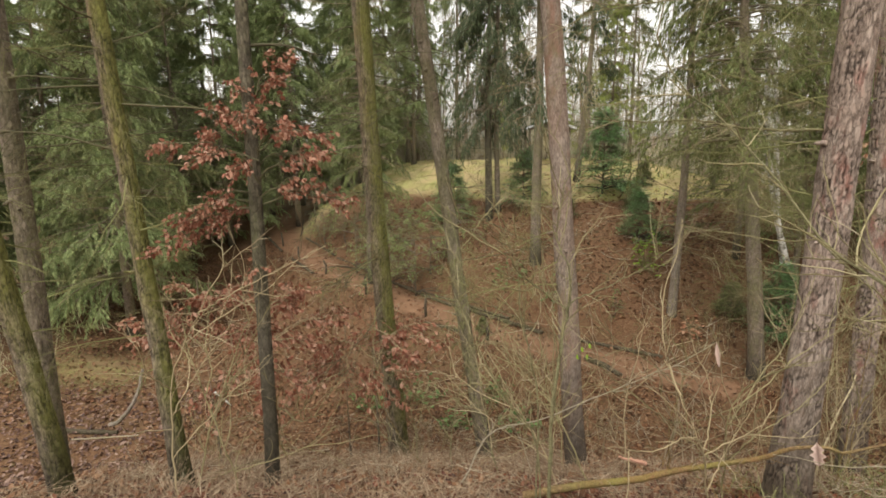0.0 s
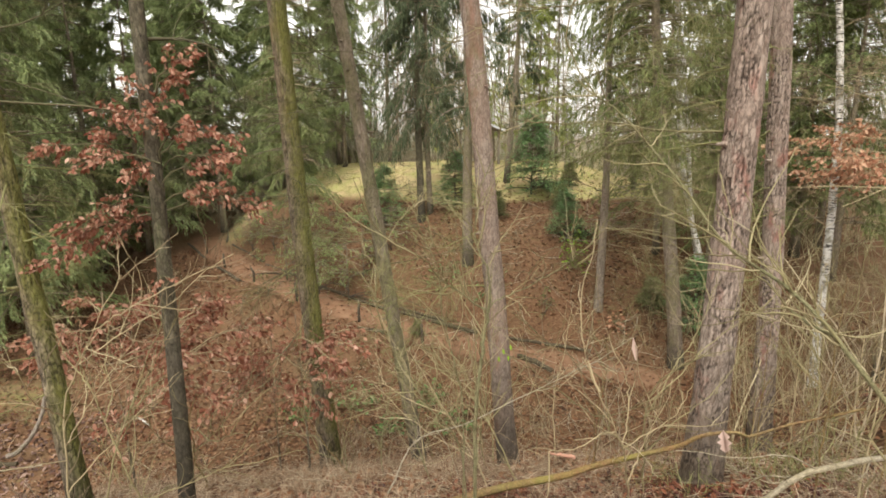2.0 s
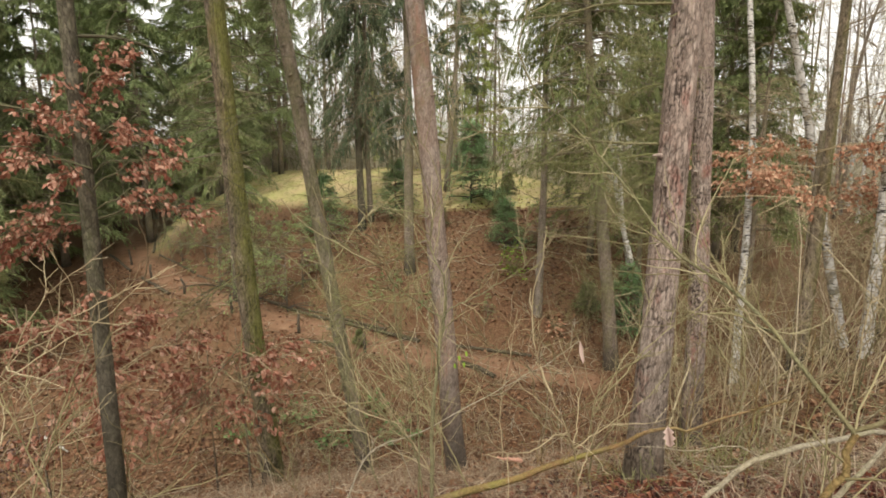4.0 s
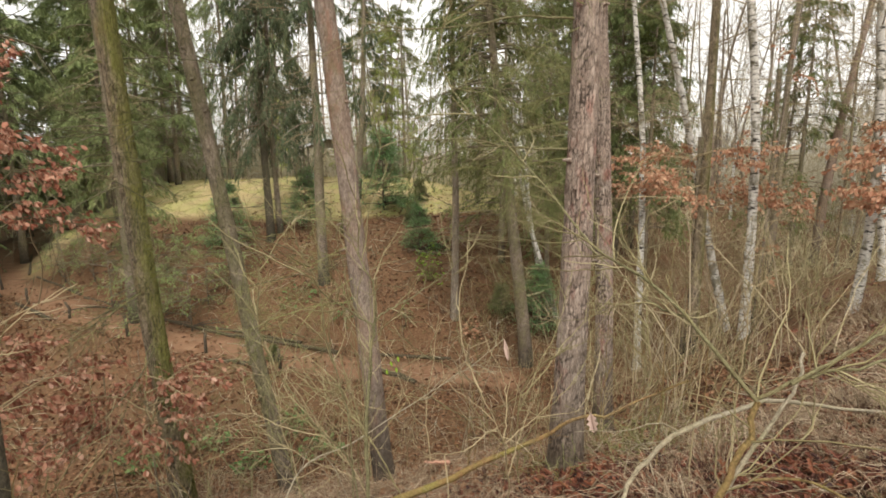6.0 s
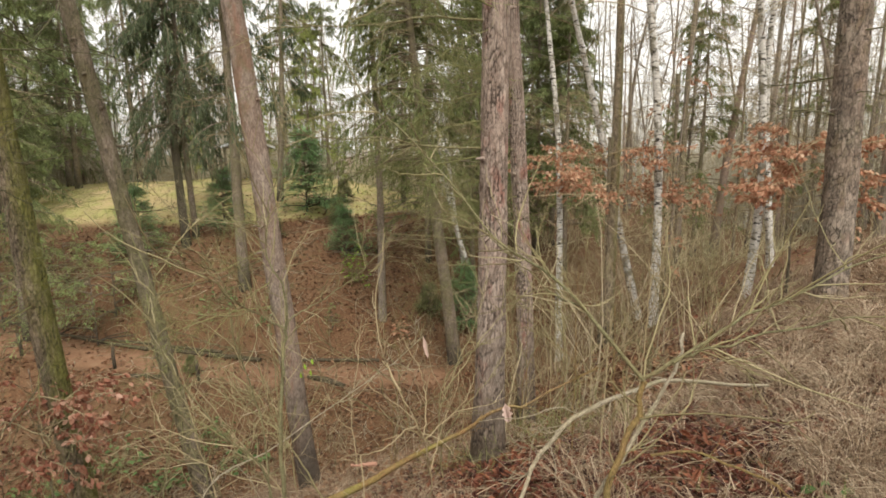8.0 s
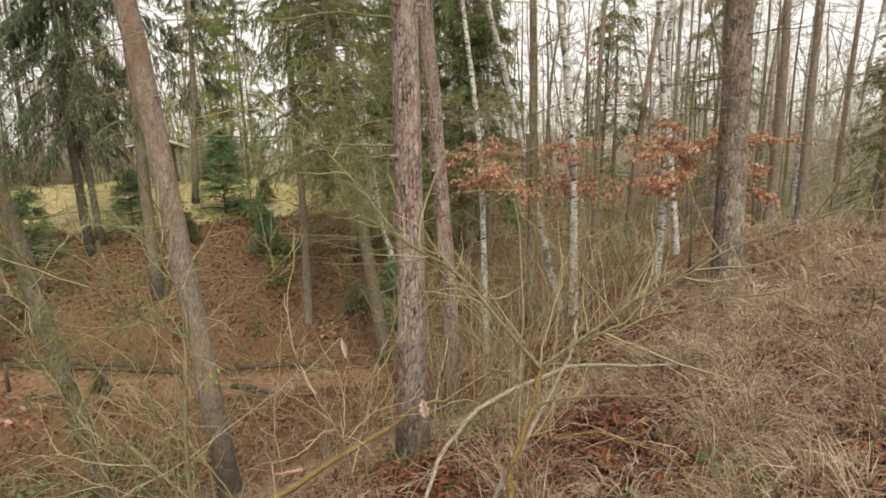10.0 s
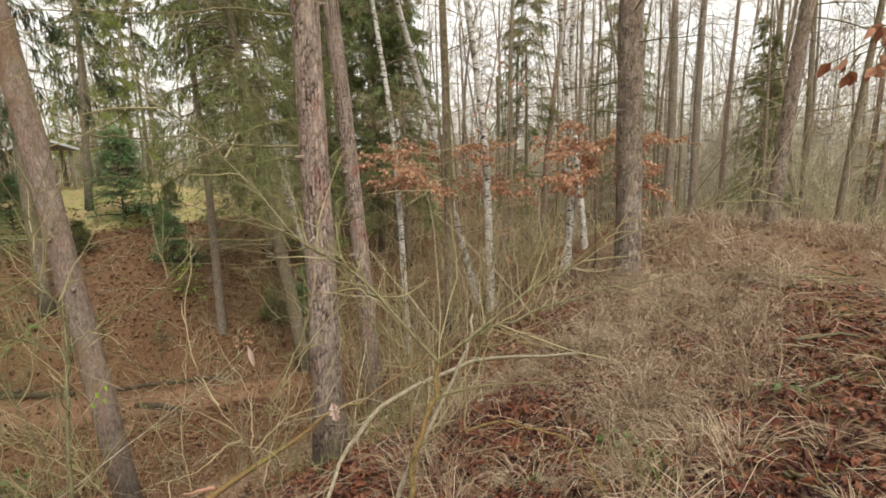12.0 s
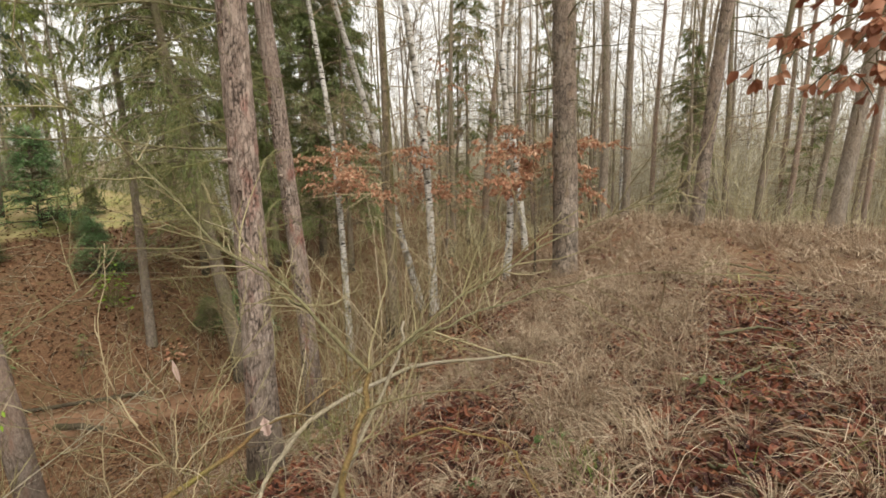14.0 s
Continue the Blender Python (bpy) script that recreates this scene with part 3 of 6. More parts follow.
def limbs_geo(centre, radius, z, length, rise, thick, twigs=5, r=None, droop=0.0, levels=2, twig_len=0.45, ratio=0.5, arc=(0.0, 6.283), fine=None):
    """Bare limbs that leave a trunk at the heights z, each with side twigs."""
    r = r or rng
    n = len(z)
    c, _ = on_trunk(centre, radius, z)
    a = r.uniform(*arc, n)
    D = np.stack([np.cos(a), np.sin(a), np.full(n, rise) + r.normal(0, 0.15, n)], -1)
    g = Geo()
    fine = g if fine is None else fine
    P = grow(c, D, length, 6, 0.10, (0, 0, -droop), r)
    g.add(*tubes(P, thick[:, None] * np.linspace(1, 0.3, 7), 5))
    all_tips = [P]
    for level in range(levels):
        m = len(P) * twigs
        which, u = r.integers(0, len(P), m), r.uniform(0.2, 1.0, m)
        S, H = along(P, which, u)
        L = twig_len * r.uniform(0.4, 1.2, m) * (ratio**level) * (length.mean() if level == 0 else length.mean())
        segs = 3 if level == 0 else 2
        Q = grow(S, sideways(H, r.uniform(0.5, 1.0, m), r), L, segs, 0.18, (0, 0, -droop * 0.6), r)
        t = thick.mean() * (0.38 if level == 0 else 0.2)
        fine.add(*tubes(Q, np.full((m, 1), t) * np.linspace(1, 0.35, segs + 1), 3))
        P = Q
        all_tips.append(Q)
    return g, all_tips


def stubs_geo(centre, radius, z, r, long=0.12):
    """Broken stubs of dead branches and knots on a trunk."""
    n = len(z)
    c, rad = on_trunk(centre, radius, z)
    a = r.uniform(0, 2 * np.pi, n)
    out = np.stack([np.cos(a), np.sin(a), r.uniform(-0.3, 0.3, n)], -1)
    S = c + out * rad[:, None] * 0.85
    P = grow(S, out, r.uniform(0.3, 1.0, n) * long + 0.03, 3, 0.1, (0, 0, -0.2), r)
    return Geo().add(*tubes(P, r.uniform(0.010, 0.022, n)[:, None] * np.array([1.6, 1, 0.8, 0.5]), 6))


def needle_crown(centre, radius, lo, hi, n, reach, r, hang=0.5, dense=16, blade=0.085, rise=0.15, width=0.012, twigs=14, tip=0.25, drop=0.9):
    """Spruce boughs: limbs with hanging side twigs set with needles. Returns the wood and the needles."""
    z = lo + (hi - lo) * r.random(n) ** 0.9
    c, _ = on_trunk(centre, radius, z)
    a = r.uniform(0, 2 * np.pi, n)
    L = reach * (tip + (1 - tip) * np.clip((hi - z) / (hi - lo), 0, 1)) * r.uniform(0.65, 1.15, n)
    D = np.stack([np.cos(a), np.sin(a), np.full(n, rise)], -1)
    P = grow(c, D, L, 6, 0.06, (0, 0, -drop), r)
    wood = Geo().add(*tubes(P, (0.012 + 0.006 * L)[:, None] * np.linspace(1, 0.25, 7), 4))
    m = n * twigs
    which, u = r.integers(0, n, m), r.uniform(0.22, 1.0, m) ** 0.8
    S, H = along(P, which, u)
    E = sideways(H, r.uniform(0.5, 1.1, m), r)
    E[:, 2] *= 0.4
    Q = grow(S, E, (0.28 + 0.16 * L[which]) * r.uniform(0.5, 1.2, m), 4, 0.08, (0, 0, -2.6 * hang), r)
    wood.add(*tubes(Q[:, ::2], np.full((m, 1), 0.004) * np.linspace(1, 0.4, 3), 3))
    k = m * dense
    which2, v = r.integers(0, m, k), r.random(k)
    S2, H2 = along(Q, which2, v)
    N = sideways(H2, r.uniform(0.35, 0.9, k), r)
    leaf = Geo()
    add_blades(leaf, S2, N, blade * r.uniform(0.6, 1.3, k), np.full(k, width), droop=0.5 * hang, segs=1)
    return wood, leaf


def place(x, y, sink=0.06):
    return float(height(x, y)) - sink


# each row: name, label, x, y, lean, radius, bark, detail
NEAR = [
    ("conifer_tree", "conifer with mossy furrowed bark on the slope", -3.32, 4.15, (-0.058, -0.05), 0.088, BARK_MOSS, (0.036, 0.09, 0.006)),
    ("conifer_tree", "conifer with grey-green bark standing behind another", -3.84, 4.70, (0.028, 0.022), 0.098, BARK_GREY, (0.040, 0.10, 0.006)),
    ("conifer_tree", "conifer with grey-green flaking bark and dark foot", -2.37, 4.41, (-0.030, -0.017), 0.080, BARK_MOSS, (0.034, 0.08, 0.005)),
    ("conifer_tree", "tall conifer with bright green mossy bark", -0.66, 7.56, (-0.050, -0.006), 0.150, BARK_MOSS, (0.050, 0.12, 0.008)),
    ("conifer_tree", "leaning conifer with smooth grey-green bark and black foot", 0.74, 7.60, (-0.148, 0.0), 0.112, BARK_GREY, (0.045, 0.10, 0.003)),
    ("pine_tree", "leaning pine with smooth pinkish-grey bark", 1.84, 6.24, (-0.095, 0.019), 0.136, BARK_PINK, (0.040, 0.08, 0.006)),
    ("pine_tree", "stout pine with pinkish plated bark and reddish bare patches", 3.16, 4.16, (0.0, 0.0), 0.146, BARK_PINE, (0.046, 0.10, 0.011)),
    ("pine_tree", "pine with pinkish furrowed bark on the slope", 5.50, 6.36, (-0.050, 0.016), 0.142, BARK_PINE, (0.048, 0.10, 0.011)),
    ("pine_tree", "dark grey pine on the bank's crest", 9.60, 3.96, (-0.004, 0.008), 0.235, BARK_CREST, (0.060, 0.09, 0.009)),
    ("pine_tree", "leaning dark pine on the bank's crest", 13.22, 2.47, (0.012, -0.064), 0.145, BARK_CREST, (0.060, 0.10, 0.008)),
]


def near_tree(k, name, label, x, y, lean, radius, mat, detail):
    r = np.random.default_rng(100 + k)
    z = place(x, y)
    root = thing(name, x, y, z, label, "tree", "trees of the wood")
    flare, decay = {BARK_PINE: (0.34, 0.6), BARK_MOSS: (0.30, 0.6), BARK_GREY: (0.2, 0.5)}.get(mat, (0.12, 0.4))
    g, c, rad = trunk_geo(-0.3, 13.0, radius, lean, 0.03, 12, 40, 0.05, detail, flare, k, 0.5, decay)
    part("trunk", g, mat, root)
    for j in range(12):
        part("branch_stub", stubs_geo(c, rad, r.uniform(1.2, 7.5, 1), r), mat, root)
    lo = {BARK_PINE: 5.2, BARK_PINK: 6.0}.get(mat, 2.7)
    near = math.hypot(x, y) < 8.5
    for j in range(26):
        fine = Geo()
        limb, _ = limbs_geo(c, rad, np.array([lo + (9.5 - lo) * (j + r.random()) / 26]), r.uniform(0.6, 2.3, 1), r.uniform(-0.1, 0.12), r.uniform(0.005, 0.010, 1) * (1 if near else 1.7), 9, r, 0.25, fine=fine)
        limb = part("limb", limb, TWIG_DEAD, root, "thin dead grey-green limb" if j == 0 else "")
        tagged(part("twig", fine, TWIG_DEAD, limb), kind="stuff")
    for j in range(16 if mat is BARK_MOSS or (mat is BARK_GREY and near) else 0):
        fine = Geo()
        limb, _ = limbs_geo(c, rad, np.array([1.3 + 3.6 * (j + r.random()) / 16]), r.uniform(0.25, 1.3, 1), r.uniform(-0.15, 0.15), r.uniform(0.004, 0.008, 1), 9, r, 0.2, fine=fine)
        limb = part("limb", limb, TWIG_MOSS, root, "short mossy dead limb" if j == 0 else "")
        tagged(part("twig", fine, TWIG_MOSS, limb), kind="stuff")
    for j in range(13 if mat is BARK_PINE else 5 if mat is BARK_PINK else 0):
        fine = Geo()
        limb, _ = limbs_geo(c, rad, np.array([2.5 + 3.2 * (j + r.random()) / 13]), r.uniform(0.5, 1.9, 1), r.uniform(-0.15, 0.15), r.uniform(0.004, 0.008, 1), 13, r, 0.15, arc=(1.7, 3.9), fine=fine)
        limb = part("limb", limb, TWIG_MOSS, root, "thin mossy green dead limb" if j == 0 else "")
        tagged(part("twig", fine, TWIG_MOSS, limb), kind="stuff")
    wood, leaf = needle_crown(c, rad, 9.0, 12.9, 30, 1.9, r, 0.3, 10, 0.16, 0.4, 0.03, 9)
    tagged(part("branchwood", wood, mat, root), kind="stuff")
    part("crown", leaf, NEEDLES, root, "dark green needles")
    return root


for k, row in enumerate(NEAR):
    near_tree(k, *row)

# slimmer trunks farther off: name, label, x, y, lean, radius, bark
SLIM = [
    ("oak_sapling", "young oak with dark bark and withered leaves", -1.48, 4.35, (0.030, 0.012), 0.065, BARK_DARK),
    ("spruce_pole", "slim dark spruce trunk on the mound's edge", 1.54, 20.48, (0.002, 0.0), 0.15, BARK_DARK, (3.5, 150, 2.6, 1.0, 1.2, NEEDLES_DARK)),
    ("spruce_pole", "slim brown spruce trunk on the mound's edge", 1.92, 20.85, (-0.017, 0.001), 0.115, BARK_GREY, (3.8, 130, 2.4, 1.0, 1.2, NEEDLES_DARK)),
    ("pine_pole", "reddish-brown pine trunk on the leafy slope", 2.89, 17.13, (-0.016, 0.002), 0.18, BARK_GREY, (4.6, 80, 2.0, 1.0, 1.0, NEEDLES_DARK)),
    ("spruce_pole", "leaning grey trunk on the grassy mound", 5.41, 22.77, (0.056, -0.013), 0.14, BARK_GREY, (4.2, 50, 1.5, 1.0, 1.2, NEEDLES_DARK)),
    ("bare_tree", "pale bare trunk among the brush", 6.33, 14.31, (-0.006, 0.003), 0.125, BARK_FAR),
    ("spruce_pole", "tall brown spruce trunk with bare lower boughs", 7.53, 12.02, (-0.098, 0.055), 0.19, BARK_GREY, (5.6, 160, 2.7, 0.6, 0.6, NEEDLES_OLIVE)),
    ("spruce_pole", "spruce with a high dark crown behind the mound", -2.8, 33.5, (0.01, 0.0), 0.16, BARK_GREY, (5.4, 120, 2.8, 1.1, 1.2, NEEDLES)),
    ("spruce_pole", "spruce with a high dark crown behind the mound", 0.4, 35.0, (-0.01, 0.0), 0.15, BARK_GREY, (5.6, 120, 2.8, 1.1, 1.2, NEEDLES)),
    ("spruce_pole", "spruce with a high dark crown behind the mound", 3.4, 36.5, (0.0, 0.01), 0.15, BARK_GREY, (6.5, 100, 2.6, 1.1, 1.2, NEEDLES)),
    ("spruce_pole", "dark trunk beside the path", -2.92, 18.98, (-0.023, -0.004), 0.18, BARK_GREY, (3.2, 55, 2.2, 0.6, 0.6, NEEDLES_OLIVE)),
    ("mossy_tree", "slim tree with yellow-green mossy bark", 9.58, 8.41, (-0.009, 0.009), 0.14, BARK_MOSS),
    ("pine_pole", "tall slim pine in the far wood", 17.33, 6.20, (-0.003, 0.009), 0.155, BARK_FAR),
    ("pine_pole", "tall slim pine in the far wood", 18.52, 5.82, (0.005, -0.016), 0.15, BARK_FAR),
    ("pine_pole", "slim orange-barked pine in the far wood", 21.66, 5.82, (0.001, -0.004), 0.11, BARK_PINK),
    ("pine_pole", "slim dark tree in the far wood", 20.91, 4.72, (0.012, -0.053), 0.12, BARK_GREY),
    ("pine_pole", "slim dark tree in the far wood", 20.23, 3.05, (-0.002, 0.015), 0.11, BARK_GREY),
    ("pine_pole", "leaning slim tree in the far wood", 18.37, 1.90, (0.007, -0.065), 0.115, BARK_GREY),
    ("pine_pole", "grey tree at the bank's far end", 14.54, 0.01, (0.0, -0.062), 0.16, BARK_FAR),
    ("pine_pole", "slim tree in the far wood", 16.55, 11.76, (0.014, -0.018), 0.13, BARK_GREY),
    ("pine_pole", "slim orange-barked pine in the far wood", 18.91, 11.86, (0.044, -0.070), 0.165, BARK_PINK),
    ("pine_pole", "slim tree at the bank's far end", 20.53, -0.36, (-0.001, -0.056), 0.10, BARK_FAR),
]


def slim_tree(k, name, label, x, y, lean, radius, mat, crown=None):
    r = np.random.default_rng(300 + k)
    root = thing(name, x, y, place(x, y), label, "tree", "slim trees")
    tall = 11.0 if name == "oak_sapling" else 14.0
    g, c, rad = trunk_geo(-0.4, tall, radius, lean, 0.05, 12, 50, 0.05, None, 0.2, 20 + k, 0.9)
    part("trunk", g, mat, root)
    young = name == "oak_sapling"
    n = 14 if young else 54
    limbs, tips = limbs_geo(c, rad, r.uniform(1.8, tall - 0.5, n), r.uniform(0.4, 2.2, n), 0.08, r.uniform(0.007, 0.016, n), 9, r, 0.12, 1)
    tagged(part("branchwood", limbs, TWIG_DEAD if young else TWIG_FAR if mat is BARK_FAR else TWIG, root), kind="stuff")
    if crown:
        wood, leaf = needle_crown(c, rad, crown[0], tall - 0.2, crown[1], crown[2], r, crown[3], 20, 0.14, 0.1, 0.026, 16, drop=crown[4])
        tagged(part("bough_wood", wood, BARK_GREY, root), kind="stuff")
        part("crown", leaf, crown[5], root, "green needles on drooping boughs")
    return root


for k, row in enumerate(SLIM):
    slim_tree(k, *row)

rw = np.random.default_rng(333)
templates = [slim_tree(50 + k, "woodland_tree", label, x, y, lean, radius, mat) for k, (label, x, y, lean, radius, mat) in enumerate([
    ("slender grey-brown tree of the wood", 15.8, 8.6, (0.02, -0.02), 0.085, BARK_FAR), ("slender olive-barked tree of the wood", 17.0, -2.2, (-0.03, -0.05), 0.10, BARK_MOSS),
    ("slender dark tree of the wood", 23.5, 9.0, (0.01, 0.03), 0.09, BARK_GREY), ("slender reddish pine of the wood", 24.5, 2.0, (0.0, -0.03), 0.12, BARK_PINK)])]
wood_spots = [(rw.uniform(15.5, 32), rw.uniform(-8, 15)) for _ in range(50)] + [(rw.uniform(-14, 20), rw.uniform(34, 46)) for _ in range(46)] + [(rw.uniform(12, 24), rw.uniform(15, 32)) for _ in range(10)]
for k, (x, y) in enumerate(wood_spots):
    copy_thing(templates[k % 4], pose(x, y, place(x, y), rw.normal(0, 2.5), rw.normal(0, 2.5), 40 * k) @ Matrix.Scale(rw.uniform(0.42, 0.9), 4))

# birches: x, y, lean, radius
BIRCH = [
    (9.36, 13.24, (-0.160, 0.103), 0.085), (9.43, 13.80, (-0.178, 0.112), 0.075), (9.17, 9.57, (-0.044, 0.041), 0.092),
    (10.82, 8.52, (-0.174, 0.183), 0.105), (9.72, 7.25, (-0.065, 0.078), 0.10), (10.45, 5.75, (0.08, 0.045), 0.085), (13.17, 6.75, (-0.003, 0.005), 0.09),
]


def birch(k, x, y, lean, radius):
    r = np.random.default_rng(500 + k)
    root = thing("birch_tree", x, y, place(x, y), "slim birch with white bark and black scars", "tree", "birches")
    g, c, rad = trunk_geo(-0.4, 12.0, radius * 0.98, lean, 0.18, 14, 60, 0.14, None, 0.25, 40 + k, 0.75)
    part("trunk", g, BARK_BIRCH, root)
    limbs, tips = limbs_geo(c, rad, r.uniform(1.5, 11, 26), r.uniform(0.6, 2.0, 26), 0.6, r.uniform(0.007, 0.014, 26), 8, r, 0.5)
    tagged(part("branchwood", limbs, TWIG, root, "thin brown twigs"), kind="stuff")


for k, row in enumerate(BIRCH):
    birch(k, *row)


# spruces with full boughs
def spruce(seed, tall, reach, n, lo=0.8, hang=0.42, radius=0.16, mat=NEEDLES, dense=32, twigs=20, blade=0.15, width=0.030, rise=0.12, drop=0.65):
    r = np.random.default_rng(seed)
    root = thing("spruce_tree", 0, 0, 0, "tall spruce with drooping dark green boughs", "tree", "spruces")
    g, c, rad = trunk_geo(-0.5, tall, radius, (0, 0), 0.03, 10, 30, 0.04, None, 0.2, seed, 1.3)
    part("trunk", g, BARK_GREY, root)
    wood, leaf = needle_crown(c, rad, lo, tall - 0.1, n, reach, r, hang, dense, blade, rise, width, twigs, drop=drop)
    tagged(part("bough_wood", wood, BARK_GREY, root), kind="stuff")
    part("crown", leaf, mat, root)
    return root


SPRUCES = [(-10.3, 15.85, 1.0), (-13.5, 20.5, 1.1), (-8.2, 27.5, 1.0), (-17.0, 17.0, 1.1), (-5.4, 31.0, 1.0), (-15.0, 26.0, 1.2), (-10.5, 30.0, 1.1), (-4.2, 25.6, 0.85),
           (-20.0, 23.0, 1.2), (-2.2, 30.5, 0.9), (-24, 30, 1.2), (-8, 38, 1.1), (-18.5, 13.0, 1.1), (-12.2, 23.6, 1.0), (-16.8, 22.0, 1.1), (-7.0, 34.5, 1.1), (-12.6, 34.0, 1.2),
           (-20, 36, 1.3), (-26, 20, 1.2), (-4.6, 37, 1.2), (-14, 40, 1.3), (-10.6, 24.5, 1.0), (-13.8, 30, 1.15), (13.4, 15.6, 0.95), (-11.9, 18.3, 1.0), (-15.3, 14.4, 1.0), (-9.6, 33.2, 1.1), (-17.6, 26.4, 1.2)]
OLIVES = [(9.3, 16.8, 0.9), (11.6, 16.0, 1.05), (14.0, 20.5, 1.0), (15.0, 16.5, 1.0), (17.5, 21, 1.1), (12.8, 13.4, 0.85), (10.6, 21.5, 0.9), (19, 26, 1.1), (26, 12, 1.1), (24, 30, 1.2), (18.5, 12.4, 0.95), (10.2, 15.2, 0.75), (20.5, 4.3, 0.5), (24, 1.0, 0.5), (27, 6.0, 0.7), (9.6, 29.0, 0.9), (12.6, 25.2, 1.0), (8.2, 32.5, 1.0)]
base_spruces = [spruce(11, 15.0, 2.6, 185, 1.6), spruce(12, 14.0, 2.3, 175, 1.3), spruce(13, 16.0, 3.0, 195, 2.0)]
base_olives = [spruce(16, 14.0, 2.3, 125, 1.2, 0.4, 0.13, NEEDLES_OLIVE, 22, 16, 0.13, 0.026, 0.1, 0.5), spruce(17, 13.0, 2.1, 115, 1.8, 0.35, 0.12, NEEDLES_OLIVE, 22, 16, 0.13, 0.026, 0.1, 0.4)]
for o in base_olives:
    tagged(o, "spruce with sparse olive-green spreading boughs")
for places, bases in ((SPRUCES, base_spruces), (OLIVES, base_olives)):
    for k, (x, y, s) in enumerate(places):
        m = pose(x, y, place(x, y), 0, 0, 77 * k) @ Matrix.Scale(s, 4)
        if k < len(bases):
            bases[k].matrix_basis = m
        else:
            copy_thing(bases[k % len(bases)], m)

light_spruce = spruce(15, 9.0, 1.5, 90, 1.6, 0.5, 0.08, NEEDLES_LIGHT, 14, 12)
tagged(light_spruce, "slender conifer with light yellow-green foliage", "tree")
light_spruce.matrix_basis = pose(7.9, 26.5, place(7.9, 26.5)) @ Matrix.Scale(0.9, 4)
for k, (x, y, s) in enumerate([(6.2, 29.5, 0.55), (3.0, 31.0, 0.6), (8.6, 24.5, 0.4)]):
    copy_thing(light_spruce, pose(x, y, place(x, y), 0, 0, 70 * k) @ Matrix.Scale(s, 4))


def young_spruce(seed, tall, mat, label, n=120, reach=0.44, hang=0.03, dense=12, needle=(0.07, 0.015), twigs=11, drop=0.45):
    r = np.random.default_rng(seed)
    root = thing("young_spruce", 0, 0, 0, label, "young tree", "young spruces")
    g, c, rad = trunk_geo(-0.1, tall, 0.022, (0, 0), 0.0, 7, 10, 0.05, None, 0.1, seed, 6)
    part("trunk", g, BARK_GREY, root)
    wood, leaf = needle_crown(c, rad, 0.08, tall - 0.02, n, tall * reach, r, hang, dense, needle[0], 0.35, needle[1], twigs, tip=0.02, drop=drop)
    tagged(part("bough_wood", wood, BARK_GREY, root), kind="stuff")
    part("crown", leaf, mat, root)
    return root


young = young_spruce(31, 1.9, NEEDLES_YOUNG, "small bushy dark green spruce on the slope")
young_b = young_spruce(32, 1.5, NEEDLES_OLIVE, "small dull green spruce among the brush")
young_c = young_spruce(33, 3.0, NEEDLES_LIGHT_OLIVE, "sparse wispy olive-green young spruce on the slope", 34, 0.52, 0.25, 6, (0.11, 0.020), 9, 0.5)
YOUNG = [(2.92, 20.96, 1.15, 0), (6.11, 21.2, 1.5, 0), (6.4, 17.6, 0.85, 0), (4.3, 19.4, 0.7, 1), (0.1, 20.6, 1.1, 0), (7.87, 14.15, 1.0, 1), (8.66, 13.31, 0.9, 0), (6.9, 19.6, 0.95, 1), (-0.7, 18.4, 0.93, 2), (-3.2, 21.3, 1.05, 2),
         (-4.6, 22.2, 0.93, 2), (1.0, 14.6, 0.5, 1), (7.5, 17.4, 0.7, 2), (-2.0, 20.2, 0.81, 2), (8.0, 22.0, 1.0, 1), (4.8, 14.45, 0.32, 2), (-5.8, 23.4, 0.87, 2), (-1.2, 17.7, 1.18, 2), (-2.3, 18.4, 1.24, 2), (0.3, 19.0, 0.93, 2), (-3.7, 20.0, 1.30, 2)]
for k, (x, y, s, kind_of) in enumerate(YOUNG):
    m = pose(x, y, place(x, y, 0.03), 0, 0, 61 * k) @ Matrix.Scale(s, 4)
    if k == 0:
        young.matrix_basis = m
    elif k == 3:
        young_b.matrix_basis = m
    elif k == 8:
        young_c.matrix_basis = m
    else:
        copy_thing((young, young_b, young_c)[kind_of], m)


